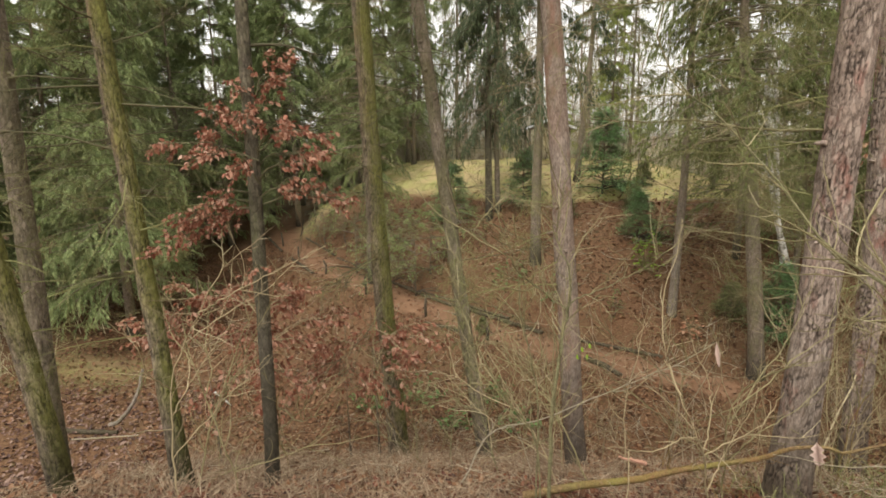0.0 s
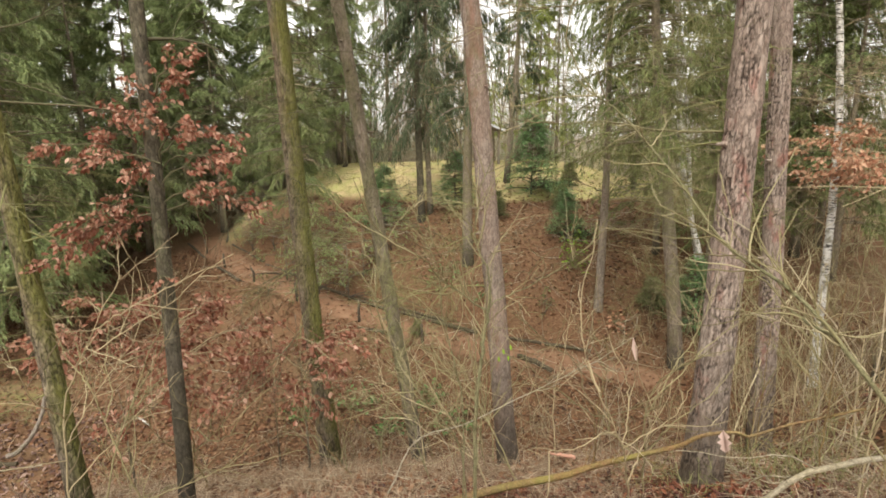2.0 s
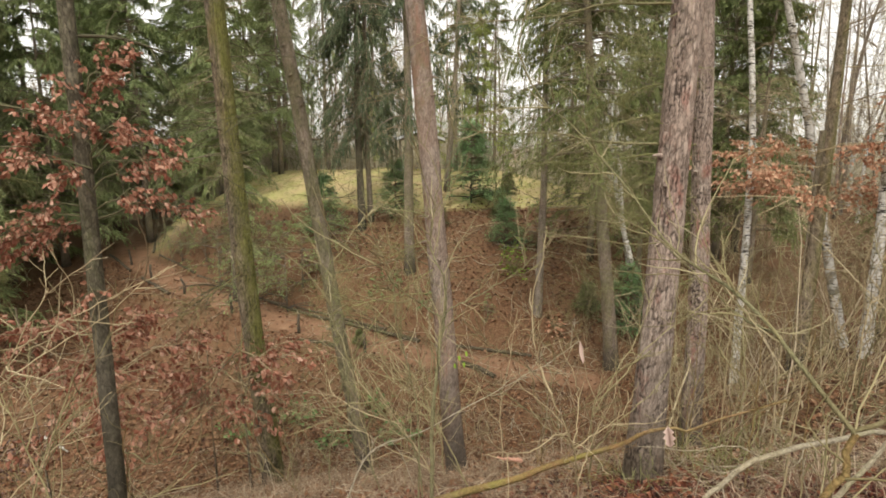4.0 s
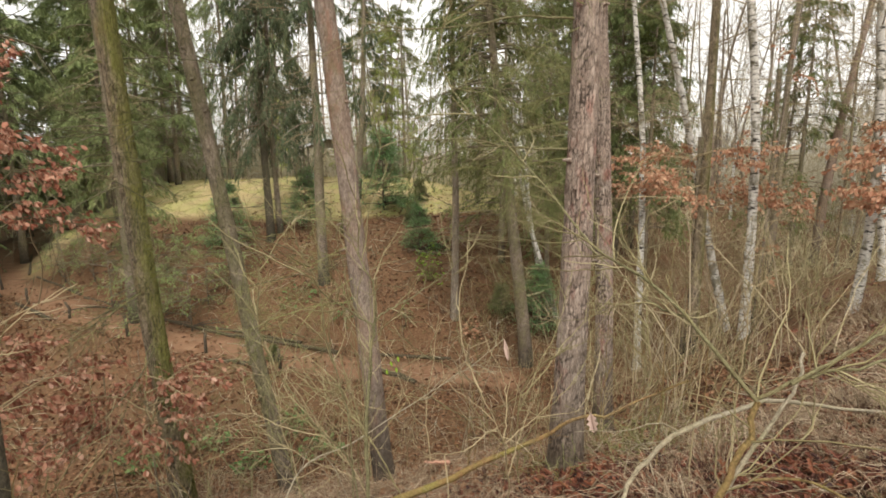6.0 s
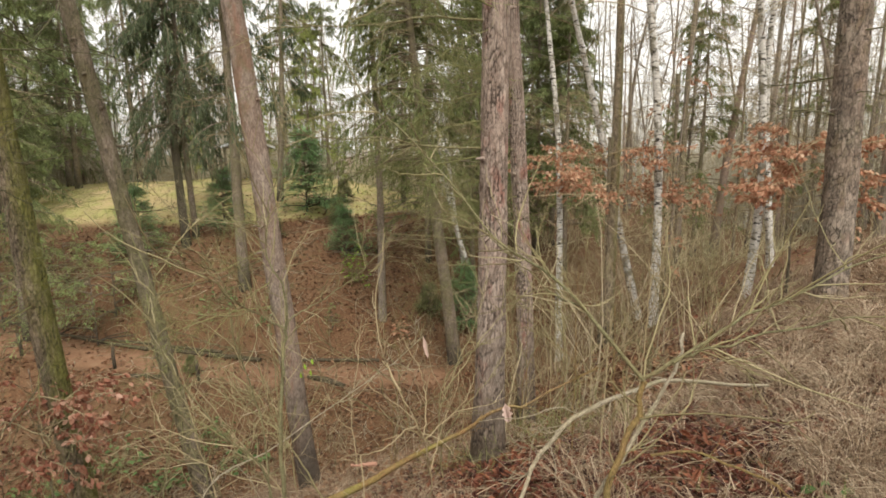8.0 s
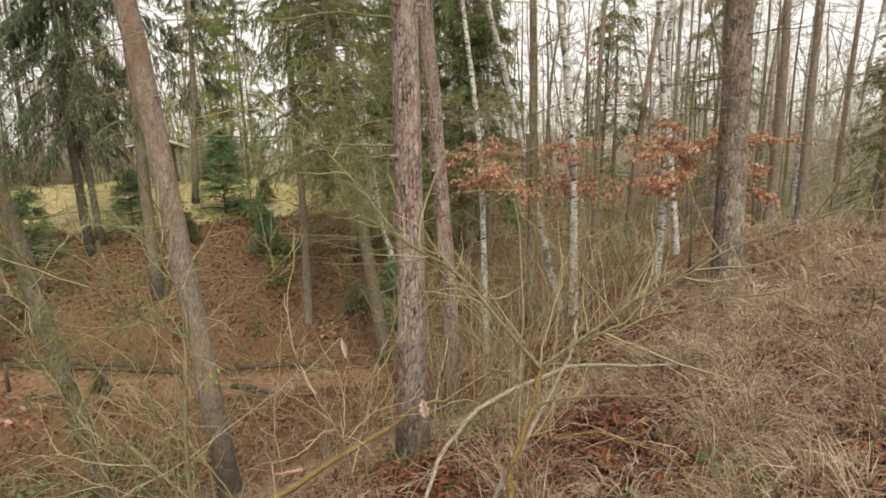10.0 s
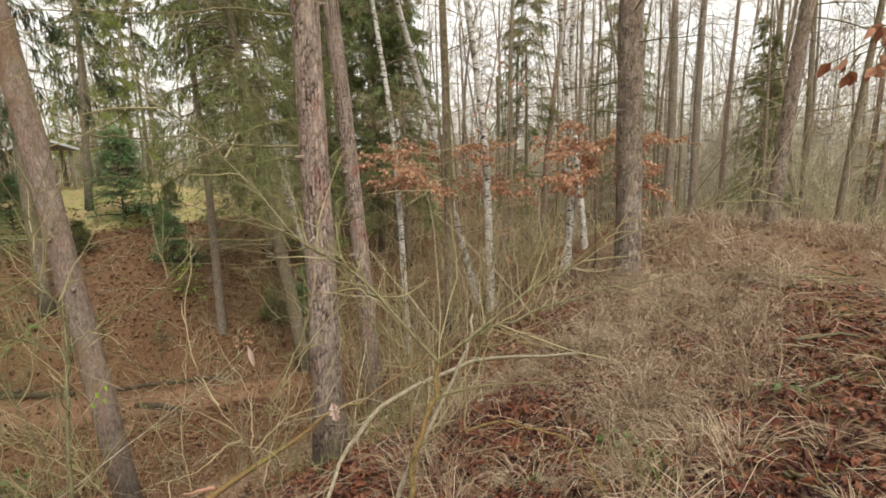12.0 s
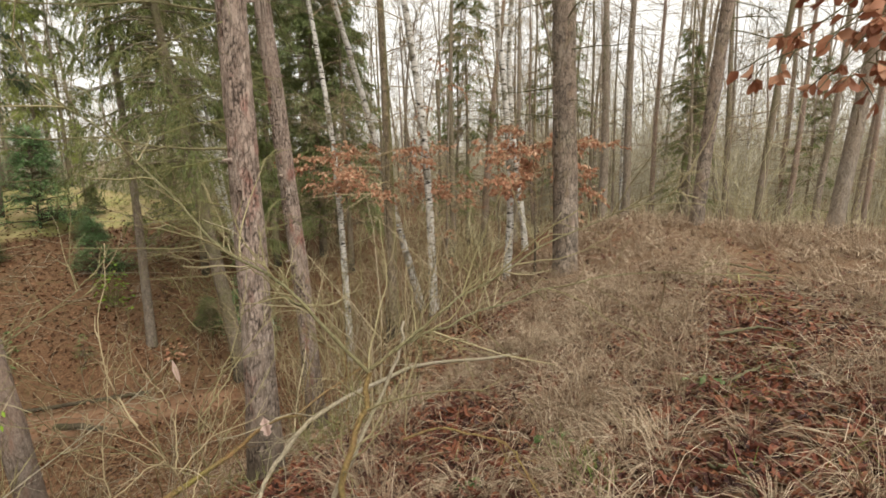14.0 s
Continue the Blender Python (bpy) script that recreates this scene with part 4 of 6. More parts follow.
# trees that keep their withered leaves
def leafy(name, label, x, y, limbs, mat, twigs=9, per_twig=7, size=0.075, seed=1, stem=None, twig_len=0.35, thick=0.010, broad=0.55):
    """Limbs given by their start, end and sag, with twigs and hanging withered leaves."""
    r = np.random.default_rng(seed)
    z = place(x, y)
    root = thing(name, x, y, z, label, "tree", "trees with withered leaves")
    if stem:
        g, c, rad = trunk_geo(-0.2, stem[0], stem[1], stem[2], 0.06, 9, 24, 0.05, None, 0.15, seed, 8)
        part("trunk", g, BARK_GREY, root)
    leaf = Geo()
    for j, (a, b) in enumerate(limbs):
        a, b = np.array(a) - (x, y, z), np.array(b) - (x, y, z)
        P = np.stack([a + (b - a) * u + np.array([0, 0, 0.10]) * np.sin(u * np.pi) + r.normal(0, 0.015, 3) for u in np.linspace(0, 1, 7)])[None]
        g = Geo().add(*tubes(P, thick * np.linspace(1, 0.35, 7)[None], 5))
        n = max(3, int(twigs * np.linalg.norm(b - a)))
        S, H = along(P, np.zeros(n, int), r.uniform(0.25, 1, n))
        E = sideways(H, r.uniform(0.4, 1.1, n), r)
        E[:, 2] *= 0.45
        Q = grow(S, E, twig_len * r.uniform(0.5, 1.2, n), 4, 0.15, (0, 0, -0.2), r)
        wood = TWIG_DEAD if name == "young_oak" else TWIG
        limb = part("limb", g, wood, root)
        tagged(part("twig", Geo().add(*tubes(Q, np.full((n, 1), 0.0028) * np.linspace(1, 0.5, 5), 3)), wood, limb), kind="stuff")
        m = n * per_twig
        S, H = along(Q, r.integers(0, n, m), r.uniform(0.15, 1, m))
        N = unit(r.normal(0, 0.6, (m, 3)) + (0, 0, 0.5))
        D = unit(H * 0.6 + r.normal(0, 0.5, (m, 3)) + (0, 0, -0.75))
        add_leaves(leaf, S, unit(np.cross(D, r.normal(size=(m, 3)))), D, size * r.uniform(0.65, 1.25, m), 0.3, broad)
    part("crown", leaf, mat, root, "withered brown leaves")
    return root


def fan(r, cx, cy, z0, n, lo, hi, reach, a0=0.0, a1=6.283):
    out = []
    for j in range(n):
        a, h, l = r.uniform(a0, a1), r.uniform(lo, hi), reach * r.uniform(0.55, 1.1)
        out.append(((cx, cy, h - 0.1), (cx + l * math.cos(a), cy + l * math.sin(a), h + r.uniform(-0.15, 0.2))))
    return out


rl = np.random.default_rng(77)
# the young oak's leafy tiers
tiers = [((-1.38, 4.37, t0), (x1, y1, z1)) for t0, x1, y1, z1 in [
    (1.55, -2.10, 4.15, 1.68), (1.60, -1.85, 4.45, 1.74), (1.50, -1.75, 4.05, 1.58), (1.65, -1.62, 4.25, 1.95), (1.45, -1.62, 4.55, 1.42), (1.55, -1.02, 4.10, 1.85),
    (1.60, -0.86, 4.40, 1.77), (1.40, -0.80, 4.25, 1.60), (1.50, -1.05, 4.65, 1.55), (1.70, -1.32, 4.10, 1.92), (1.35, -1.45, 4.00, 1.50), (1.95, -1.10, 4.30, 2.36),
    (1.95, -1.20, 4.42, 2.20), (1.85, -1.50, 4.28, 2.15), (1.18, -2.22, 4.20, 0.82), (1.22, -2.02, 4.05, 1.00), (1.15, -1.98, 4.45, 0.92), (1.25, -1.80, 4.20, 1.14),
    (1.10, -1.72, 4.40, 0.98), (1.20, -0.62, 4.45, 1.18), (1.25, -0.85, 4.20, 1.34), (0.60, -1.50, 4.20, 0.55)]]
leafy("young_oak", "young oak with tiers of reddish-brown withered leaves", -1.44, 4.38, tiers, LEAF_BEECH, 30, 10, 0.044, 3, None, 0.2, 0.007)
for k, (x, y, lo, hi, n, reach) in enumerate([(-2.3, 6.4, -1.3, -0.2, 16, 1.1), (-0.9, 7.0, -1.7, -0.8, 10, 0.9), (-3.4, 7.2, -1.3, -0.4, 14, 1.1), (-1.7, 8.6, -2.6, -1.6, 10, 1.1)]):
    leafy("beech_sapling", "low beech sapling with pinkish-brown withered leaves", x, y, fan(rl, x, y, 0, n, lo, hi, reach), LEAF_BEECH, 18, 8, 0.075, 20 + k, (hi - place(x, y) + 0.2, 0.022, (0, 0)), 0.3)
leafy("oak_sapling", "oak sapling with orange-brown leaves among birches", 9.4, 8.5, fan(rl, 9.4, 8.5, 0, 22, 0.7, 1.8, 1.9), LEAF_OAK, 13, 8, 0.085, 31, (5.0, 0.04, (0, 0)), 0.4)
leafy("oak_sapling", "oak sapling with orange-brown leaves among birches", 10.8, 7.9, fan(rl, 10.8, 7.9, 0, 16, -0.9, 4.2, 1.1), LEAF_OAK, 8, 6, 0.08, 32, (5.5, 0.03, (0, 0)), 0.35)
leafy("oak_sapling", "oak sapling with rusty leaves behind a pine", 9.9, 4.75, fan(rl, 9.9, 4.75, 0, 26, 0.5, 2.0, 1.45), LEAF_OAK, 14, 9, 0.085, 33, (3.4, 0.03, (0, 0)), 0.35)
near_oak = [((2.75, -0.62, 2.2), end) for end in [(2.45, -0.07, 1.83), (2.34, -0.02, 1.85), (2.50, -0.10, 1.97), (2.43, 0.13, 1.93), (2.40, 0.09, 1.90), (2.44, 0.01, 2.11), (2.60, -0.09, 2.09), (2.45, -0.04, 1.96), (2.48, -0.09, 1.89)]]
leafy("young_oak", "young oak beside the camera with large brown leaves", 3.6, -1.6, near_oak, LEAF_RUST, 16, 5, 0.046, 41, (4.5, 0.05, (-0.2, 0.25)), 0.12, 0.005, 0.62)


# ---- saplings, fallen branches and brush on the bank ----
def smooth_line(points, n=24):
    """A smooth curve through a few bends of a branch."""
    p = np.array(points, float)
    p = np.concatenate([[2 * p[0] - p[1]], p, [2 * p[-1] - p[-2]]])
    out = []
    for u in np.linspace(0, len(points) - 1 - 1e-6, n):
        j = int(u)
        t = u - j
        a, b, c, d = p[j : j + 4]
        out.append(0.5 * (2 * b + (c - a) * t + (2 * a - 5 * b + 4 * c - d) * t * t + (3 * b - a - 3 * c + d) * t**3))
    return np.array(out)


def sapling(name, label, base, limbs, mat, seed, twigs=9, twig_len=0.35, fine=3):
    """A bare sapling: limbs (bends, thickness at start and end), each with twigs and finer twigs."""
    r = np.random.default_rng(seed)
    root = thing(name, *base, label, "sapling", "bare saplings")
    for j, (points, r0, r1) in enumerate(limbs):
        P = smooth_line(np.array(points) - base, 20)
        P = P + r.normal(0, 0.0045, P.shape)
        g = Geo().add(*tubes(P[None], (r1 + (r0 - r1) * (1 - np.linspace(0, 1, 20)) ** 1.5)[None], 7))
        stem = part("stem" if j == 0 else "limb", g, BRANCH_MOSS if j == 0 and len(limbs) > 4 and mat is SAPLING_BARK else mat, root)
        length = np.linalg.norm(np.diff(P, axis=0), axis=1).sum()
        n = int(twigs * length)
        if n:
            S, H = along(P[None], np.zeros(n, int), r.uniform(0.15, 1.0, n))
            Q = grow(S, sideways(H, r.uniform(0.45, 1.0, n), r), twig_len * r.uniform(0.25, 1.5, n), 7, 0.15, (0, 0, 0.35), r)
            g = Geo().add(*tubes(Q, r.uniform(0.0024, 0.0046, n)[:, None] * np.linspace(1, 0.45, 8), 4))
            m = n * fine
            S, H = along(Q, r.integers(0, n, m), r.uniform(0.2, 1.0, m))
            T = grow(S, sideways(H, r.uniform(0.5, 1.0, m), r), 0.4 * twig_len * r.uniform(0.3, 1.2, m), 4, 0.15, (0, 0, 0.1), r)
            g.add(*tubes(T, np.full((m, 1), 0.0024) * np.linspace(1, 0.6, 5), 3))
            tagged(part("twig", g, TWIG_GREEN if mat is SAPLING_BARK else mat, stem), kind="stuff")
    return root


sapling("hazel_sapling", "bare green-barked sapling that forks low on the bank", (1.62, 1.36, place(1.62, 1.36)), [
    ([(1.62, 1.36, -0.30), (1.70, 1.35, 0.10), (1.75, 1.35, 0.36), (1.82, 1.35, 0.55), (1.89, 1.34, 0.68), (1.93, 1.36, 0.80)], 0.016, 0.011),
    ([(1.93, 1.36, 0.80), (1.86, 1.49, 0.95), (1.84, 1.62, 1.06), (1.83, 1.83, 1.15), (1.80, 2.05, 1.23), (1.77, 2.26, 1.34), (1.70, 2.49, 1.56), (1.61, 2.78, 1.80), (1.50, 2.95, 1.95), (1.41, 3.20, 2.28), (1.52, 3.26, 2.62)], 0.0088, 0.004),
    ([(1.93, 1.36, 0.80), (2.09, 1.32, 0.87), (2.23, 1.29, 0.89), (2.48, 1.26, 0.90), (2.79, 1.19, 0.92), (3.09, 1.10, 0.94), (3.72, 0.86, 0.93), (4.32, 0.39, 0.85)], 0.0085, 0.003),
    ([(2.04, 1.31, 0.86), (2.23, 1.29, 0.93), (2.47, 1.27, 1.01), (2.74, 1.19, 1.09), (3.18, 1.15, 1.18), (3.60, 0.91, 1.31), (4.00, 0.53, 1.49)], 0.0075, 0.003),
    ([(1.84, 1.62, 1.06), (1.95, 1.9, 1.02), (2.0, 2.2, 1.1), (1.95, 2.5, 1.25)], 0.006, 0.003),
], SAPLING_BARK, 51, 9, 0.48, 2)
sapling("hazel_sapling", "slender bare green sapling with a high fork", (0.88, 3.12, place(0.88, 3.12)), [
    ([(0.88, 3.12, -0.95), (0.88, 3.16, -0.20), (0.93, 3.20, 0.35), (0.96, 3.25, 0.51), (0.99, 3.24, 0.68)], 0.014, 0.010),
    ([(0.99, 3.24, 0.64), (0.85, 3.22, 0.73), (0.69, 3.14, 0.87), (0.58, 3.06, 1.02), (0.42, 2.97, 1.15), (0.30, 2.87, 1.25)], 0.0055, 0.0025),
    ([(0.99, 3.24, 0.68), (1.11, 3.26, 0.73), (1.31, 3.31, 0.80), (1.51, 3.35, 0.90), (1.70, 3.38, 1.03)], 0.005, 0.0025),
    ([(0.99, 3.24, 0.68), (0.96, 3.20, 0.94), (0.91, 3.25, 1.06), (0.90, 3.26, 1.24), (0.95, 3.25, 1.48), (1.05, 3.22, 1.78), (0.94, 3.25, 2.19)], 0.006, 0.0025),
], SAPLING_BARK, 52, 10, 0.48, 2)
sapling("hazel_sapling", "thin bare pale-twigged sapling", (0.84, 3.40, place(0.84, 3.40)), [
    ([(0.84, 3.40, -1.05), (0.85, 3.53, -0.16), (0.80, 3.53, 0.13), (0.73, 3.54, 0.48), (0.69, 3.55, 0.85), (0.57, 3.56, 1.13), (0.50, 3.56, 1.46)], 0.006, 0.0025),
], SAPLING_BARK, 53, 8, 0.40)
sapling("hazel_sapling", "thin crooked bare sapling", (0.82, 3.13, place(0.82, 3.13)), [
    ([(0.82, 3.13, -0.95), (0.79, 3.13, -0.25), (0.58, 3.06, 0.10), (0.43, 3.07, 0.37), (0.32, 3.07, 0.63), (0.28, 3.07, 0.85), (0.31, 3.07, 1.11)], 0.006, 0.0025),
], SAPLING_BARK, 54, 8, 0.38)
sapling("fallen_branch", "pale sawn branch leaning across the bank", (5.64, 2.76, place(5.64, 2.76)), [
    ([(5.64, 2.76, -0.66), (4.43, 2.48, -0.26), (3.14, 2.08, 0.24), (2.66, 1.89, 0.39), (2.17, 1.70, 0.52), (1.85, 1.61, 0.56), (1.70, 1.61, 0.49), (1.58, 1.59, 0.43), (1.48, 1.54, 0.34), (1.35, 1.5, 0.1)], 0.015, 0.008),
], BRANCH_PALE, 55, 2, 0.4)
sapling("fallen_branch", "straight pale stick leaning on a sapling", (1.60, 1.5, place(1.60, 1.5)), [
    ([(1.60, 1.5, -0.30), (1.76, 1.42, 0.31), (1.87, 1.36, 0.53), (1.95, 1.35, 0.63), (2.03, 1.32, 0.78), (2.09, 1.32, 0.87), (2.14, 1.34, 0.97)], 0.012, 0.006),
], BRANCH_PALE, 56, 0)
sapling("fallen_branch", "thin mossy branch lying low over leaves", (2.6, 1.8, place(2.6, 1.8)), [
    ([(2.6, 1.8, 0.02), (2.71, 1.65, 0.10), (2.78, 1.44, 0.10), (2.83, 1.23, 0.08), (2.77, 1.1, 0.02), (2.7, 0.9, -0.15)], 0.008, 0.005),
], BRANCH_MOSS, 57, 4, 0.25)
sapling("fallen_branch", "thick crooked mossy branch lying before a pine", (0.8, 3.8, place(0.8, 3.8)), [
    ([(0.8, 3.8, -1.14), (1.26, 3.82, -1.06), (1.72, 3.79, -0.98), (2.0, 3.78, -0.89), (2.35, 3.72, -0.79), (2.61, 3.69, -0.72), (2.77, 3.65, -0.61), (2.95, 3.58, -0.56), (3.1, 3.52, -0.55), (3.35, 3.45, -0.45), (3.82, 3.34, -0.28)], 0.036, 0.009),
], BRANCH_MOSS, 58, 5, 0.45)
sapling("fallen_branch", "long thin pale twig with a curled bark strip", (0.52, 3.46, place(0.52, 3.46)), [
    ([(0.30, 3.40, -0.75), (0.52, 3.46, -0.36), (0.93, 3.61, -0.34), (1.5, 3.77, -0.18), (1.9, 3.84, -0.04), (2.24, 3.84, 0.16)], 0.0065, 0.003),
], BRANCH_PALE, 59, 5, 0.3)
sapling("pine_branch", "long mossy dead branch of the stout pine", (3.04, 4.24, 1.73), [
    ([(3.10, 4.18, 1.74), (2.56, 4.31, 1.76), (2.16, 4.29, 1.83), (1.67, 4.39, 1.83), (1.38, 4.37, 1.87)], 0.012, 0.004),
], SAPLING_BARK, 60, 7, 0.4)
sapling("pine_branch", "long mossy dead branch of the stout pine", (3.05, 4.24, 2.87), [
    ([(3.10, 4.18, 2.86), (2.54, 4.21, 2.84), (2.11, 4.20, 2.73), (1.62, 4.19, 2.66), (1.2, 4.15, 2.6)], 0.012, 0.004),
], SAPLING_BARK, 61, 8, 0.5)


def loose_leaf(name, label, at, size, mat, seed, broad=0.45):
    r = np.random.default_rng(seed)
    g = Geo()
    n = 1
    facing = unit(np.array([[-0.5, -0.85, 0.2]]) + r.normal(0, 0.3, (1, 3)))
    if broad > 0.3 and size > 0.1:
        add_oak_leaves(g, np.array([at], float), facing, np.array([[0.2, 0.0, -1.0]]), np.full(n, size), r)
    else:
        add_leaves(g, np.array([at], float), facing, np.array([[0.2, 0.0, -1.0]]), np.full(n, size), 0.35, broad)
    return piece(name, g, mat, label, "leaf")


PALE = varied("pale_dry_leaf", [(0.1, (0.55, 0.38, 0.31)), (0.9, (0.66, 0.50, 0.42))], 0.6, 0.2)
YELLOW = varied("yellow_leaf", [(0.1, (0.45, 0.40, 0.14)), (0.9, (0.6, 0.55, 0.22))], 0.6, 0.2)
loose_leaf("dry_leaf", "pale dry leaf hanging on a mossy branch", (2.28, 2.72, 0.03), 0.13, PALE, 1)
loose_leaf("bark_strip", "pale curled strip of bark on a twig", (2.25, 3.84, 0.17), 0.20, PALE, 2, 0.2)
loose_leaf("yellow_leaf", "pale yellow leaf on a twig's tip", (4.32, 0.39, 0.87), 0.13, YELLOW, 3)


def shrub(seed, tall, n, spread, mat, label, upright=0.35, twigs=7, thick=0.0075):
    """A clump of bare upright wands with side twigs."""
    r = np.random.default_rng(seed)
    root = thing("bare_shrub", 0, 0, 0, label, "shrub", "bare shrubs")
    a, d = r.uniform(0, 6.283, n), spread * np.sqrt(r.random(n))
    S = np.stack([d * np.cos(a), d * np.sin(a), np.full(n, -0.25)], -1)
    D = unit(np.stack([r.normal(0, upright, n), r.normal(0, upright, n), np.ones(n)], -1))
    P = grow(S, D, tall * r.uniform(0.5, 1.1, n), 8, 0.15, (0, 0, 0.1), r)
    g = Geo().add(*tubes(P, r.uniform(0.6, 1.3, n)[:, None] * thick * np.linspace(1, 0.3, 9), 5))
    part("stem", g, mat, root)
    m = n * twigs
    S, H = along(P, r.integers(0, n, m), r.uniform(0.2, 1, m))
    Q = grow(S, sideways(H, r.uniform(0.4, 0.9, m), r), tall * 0.28 * r.uniform(0.3, 1.2, m), 5, 0.17, (0, 0, 0.15), r)
    g = Geo().add(*tubes(Q, r.uniform(0.003, 0.0055, (m, 1)) * np.linspace(1, 0.4, 6), 3))
    k = m
    S, H = along(Q, r.integers(0, m, k), r.uniform(0.2, 1, k))
    T = grow(S, sideways(H, r.uniform(0.4, 0.9, k), r), tall * 0.11 * r.uniform(0.3, 1.2, k), 3, 0.15, (0, 0, 0.1), r)
    g.add(*tubes(T, np.full((k, 1), 0.0030) * np.linspace(1, 0.6, 4), 3))
    tagged(part("twig", g, mat, root), kind="stuff")
    return root


wands = [shrub(71 + k, tall, n, spread, mat, label, up, tw, th) for k, (tall, n, spread, mat, label, up, tw, th) in enumerate([
    (2.7, 5, 0.40, TWIG_PALE, "tall clump of bare brown wands", 0.10, 4, 0.010), (2.2, 5, 0.45, TWIG, "clump of bare brown wands", 0.18, 5, 0.009), (1.3, 7, 0.35, TWIG_PALE, "low tangled bare shrub", 0.55, 7, 0.006),
    (0.9, 10, 0.35, TWIG_PALE, "low tangle of pale dry twigs", 0.7, 6, 0.005), (1.7, 4, 0.3, TWIG_GREEN, "bare shrub with thin green twigs", 0.5, 8, 0.006), (1.5, 3, 0.25, TWIG_PALE, "spreading pale bare shrub", 0.6, 10, 0.006), (3.2, 2, 0.3, TWIG, "two slender tall bare rods", 0.10, 7, 0.013), (0.75, 16, 0.4, TWIG_MOSS, "heap of dark tangled dead twigs by a pine", 1.1, 6, 0.006)])]
rs = np.random.default_rng(81)
spots = []
for _ in range(30):  # tall wands between the pines and the birches
    spots.append((rs.uniform(3.9, 9.2), rs.uniform(4.6, 9.0), rs.choice([0, 0, 1, 4, 6, 6]), rs.uniform(0.75, 1.15)))
for _ in range(12):  # brush heaped round the stout pine
    spots.append((rs.uniform(3.5, 5.4), rs.uniform(3.0, 4.8), rs.choice([1, 4, 5, 2]), rs.uniform(0.45, 0.8)))
for _ in range(12):  # low brush along the bank's edge
    spots.append((rs.uniform(3.0, 9.0), rs.uniform(2.7, 5.0), rs.choice([2, 3, 3, 5]), rs.uniform(0.6, 1.0)))
for _ in range(18):  # brush on the slope below
    spots.append((rs.uniform(-4.0, 4.5), rs.uniform(5.0, 10.5), rs.choice([1, 2, 5, 5, 4]), rs.uniform(0.6, 1.1)))
for _ in range(9):  # thin growth close to the bank's foot
    spots.append((rs.uniform(-2.2, 2.4), rs.uniform(3.7, 5.4), rs.choice([2, 3, 5, 5]), rs.uniform(0.5, 0.9)))
for _ in range(80):  # thicket beyond the birches
    spots.append((rs.uniform(7.5, 17), rs.uniform(5.5, 14), rs.choice([1, 2, 4, 4, 5, 5]), rs.uniform(0.8, 1.4)))
for _ in range(11):  # the gully and the far slope
    spots.append((rs.uniform(3.0, 10), rs.uniform(10.5, 17), rs.choice([1, 2, 4, 5]), rs.uniform(0.7, 1.1)))
for _ in range(9):  # pale brush below the tall spruce
    spots.append((rs.uniform(5.8, 8.8), rs.uniform(11.3, 15.0), rs.choice([2, 3, 5]), rs.uniform(0.8, 1.3)))
for hx, hy, hs in [(3.55, 3.55, 1.0), (3.95, 3.75, 1.1), (2.95, 3.72, 0.7), (4.35, 3.45, 0.9), (3.75, 4.35, 1.0), (4.6, 4.1, 1.0), (2.72, 4.1, 0.7)]:  # dark heaps at the pine's foot
    spots.append((hx, hy, 7, hs))
used = set()
for k, (x, y, which, s) in enumerate(spots):
    d, _ = track_near(np.array(x), np.array(y))
    if d < 1.1 or math.hypot(x - 3.16, y - 4.16) < 0.35:
        continue
    m = pose(x, y, place(x, y, 0.02), 0, 0, 53 * k) @ Matrix.Scale(s, 4)
    if which in used:
        copy_thing(wands[which], m)
    else:
        used.add(which)
        wands[which].matrix_basis = m


def wild_sapling(k, x, y, tall, mat, label):
    """A crooked bare sapling with a few arching limbs."""
    r = np.random.default_rng(700 + k)
    z = place(x, y, 0.03)
    limbs = []
    a0 = r.uniform(0, 6.283)
    P = grow(np.array([[x, y, z - 0.1]]), np.array([[0.3 * math.cos(a0), 0.3 * math.sin(a0), 1.0]]), np.array([tall]), 6, 0.14, (0, 0, 0.1), r)[0]
    limbs.append((P, 0.0085, 0.0035))
    for _ in range(r.integers(3, 6)):
        u = r.uniform(0.2, 0.85)
        S, H = along(P[None], np.array([0]), np.array([u]))
        Q = grow(S, sideways(H, 0.8, r), np.array([tall * r.uniform(0.35, 0.7)]), 5, 0.16, (0, 0, 0.3), r)[0]
        limbs.append((Q, 0.0055, 0.0026))
    return sapling("bare_sapling", label, (x, y, z), limbs, mat, 800 + k, 6, 0.45, 1)


rv = np.random.default_rng(701)
for k in range(72):
    if (k % 5 in (1, 3) and k < 60) or (44 <= k < 60 and k % 2):
        rv.uniform(size=3)
        continue
    if 44 <= k < 60:
        x, y = rv.uniform(1.5, 3.4), rv.uniform(3.3, 6.0)
    elif k >= 60:
        x, y = rv.uniform(4.0, 8.0), rv.uniform(3.6, 6.5)
    elif k < 20:
        x, y = rv.uniform(-2.6, 2.8), rv.uniform(3.5, 6.0)
    elif k < 34:
        x, y = rv.uniform(3.6, 8.5), rv.uniform(4.8, 9.5)
    else:
        x, y = rv.uniform(-4.5, 3.0), rv.uniform(5.5, 9.0)
    if math.hypot(x - 3.16, y - 4.16) < 0.5:
        continue
    wild_sapling(k, x, y, rv.uniform(1.2, 2.5), [TWIG, SAPLING_BARK, TWIG_GREEN][k % 3], ["crooked brown bare sapling on the slope", "crooked bare sapling with green bark", "thin crooked olive bare sapling"][k % 3])


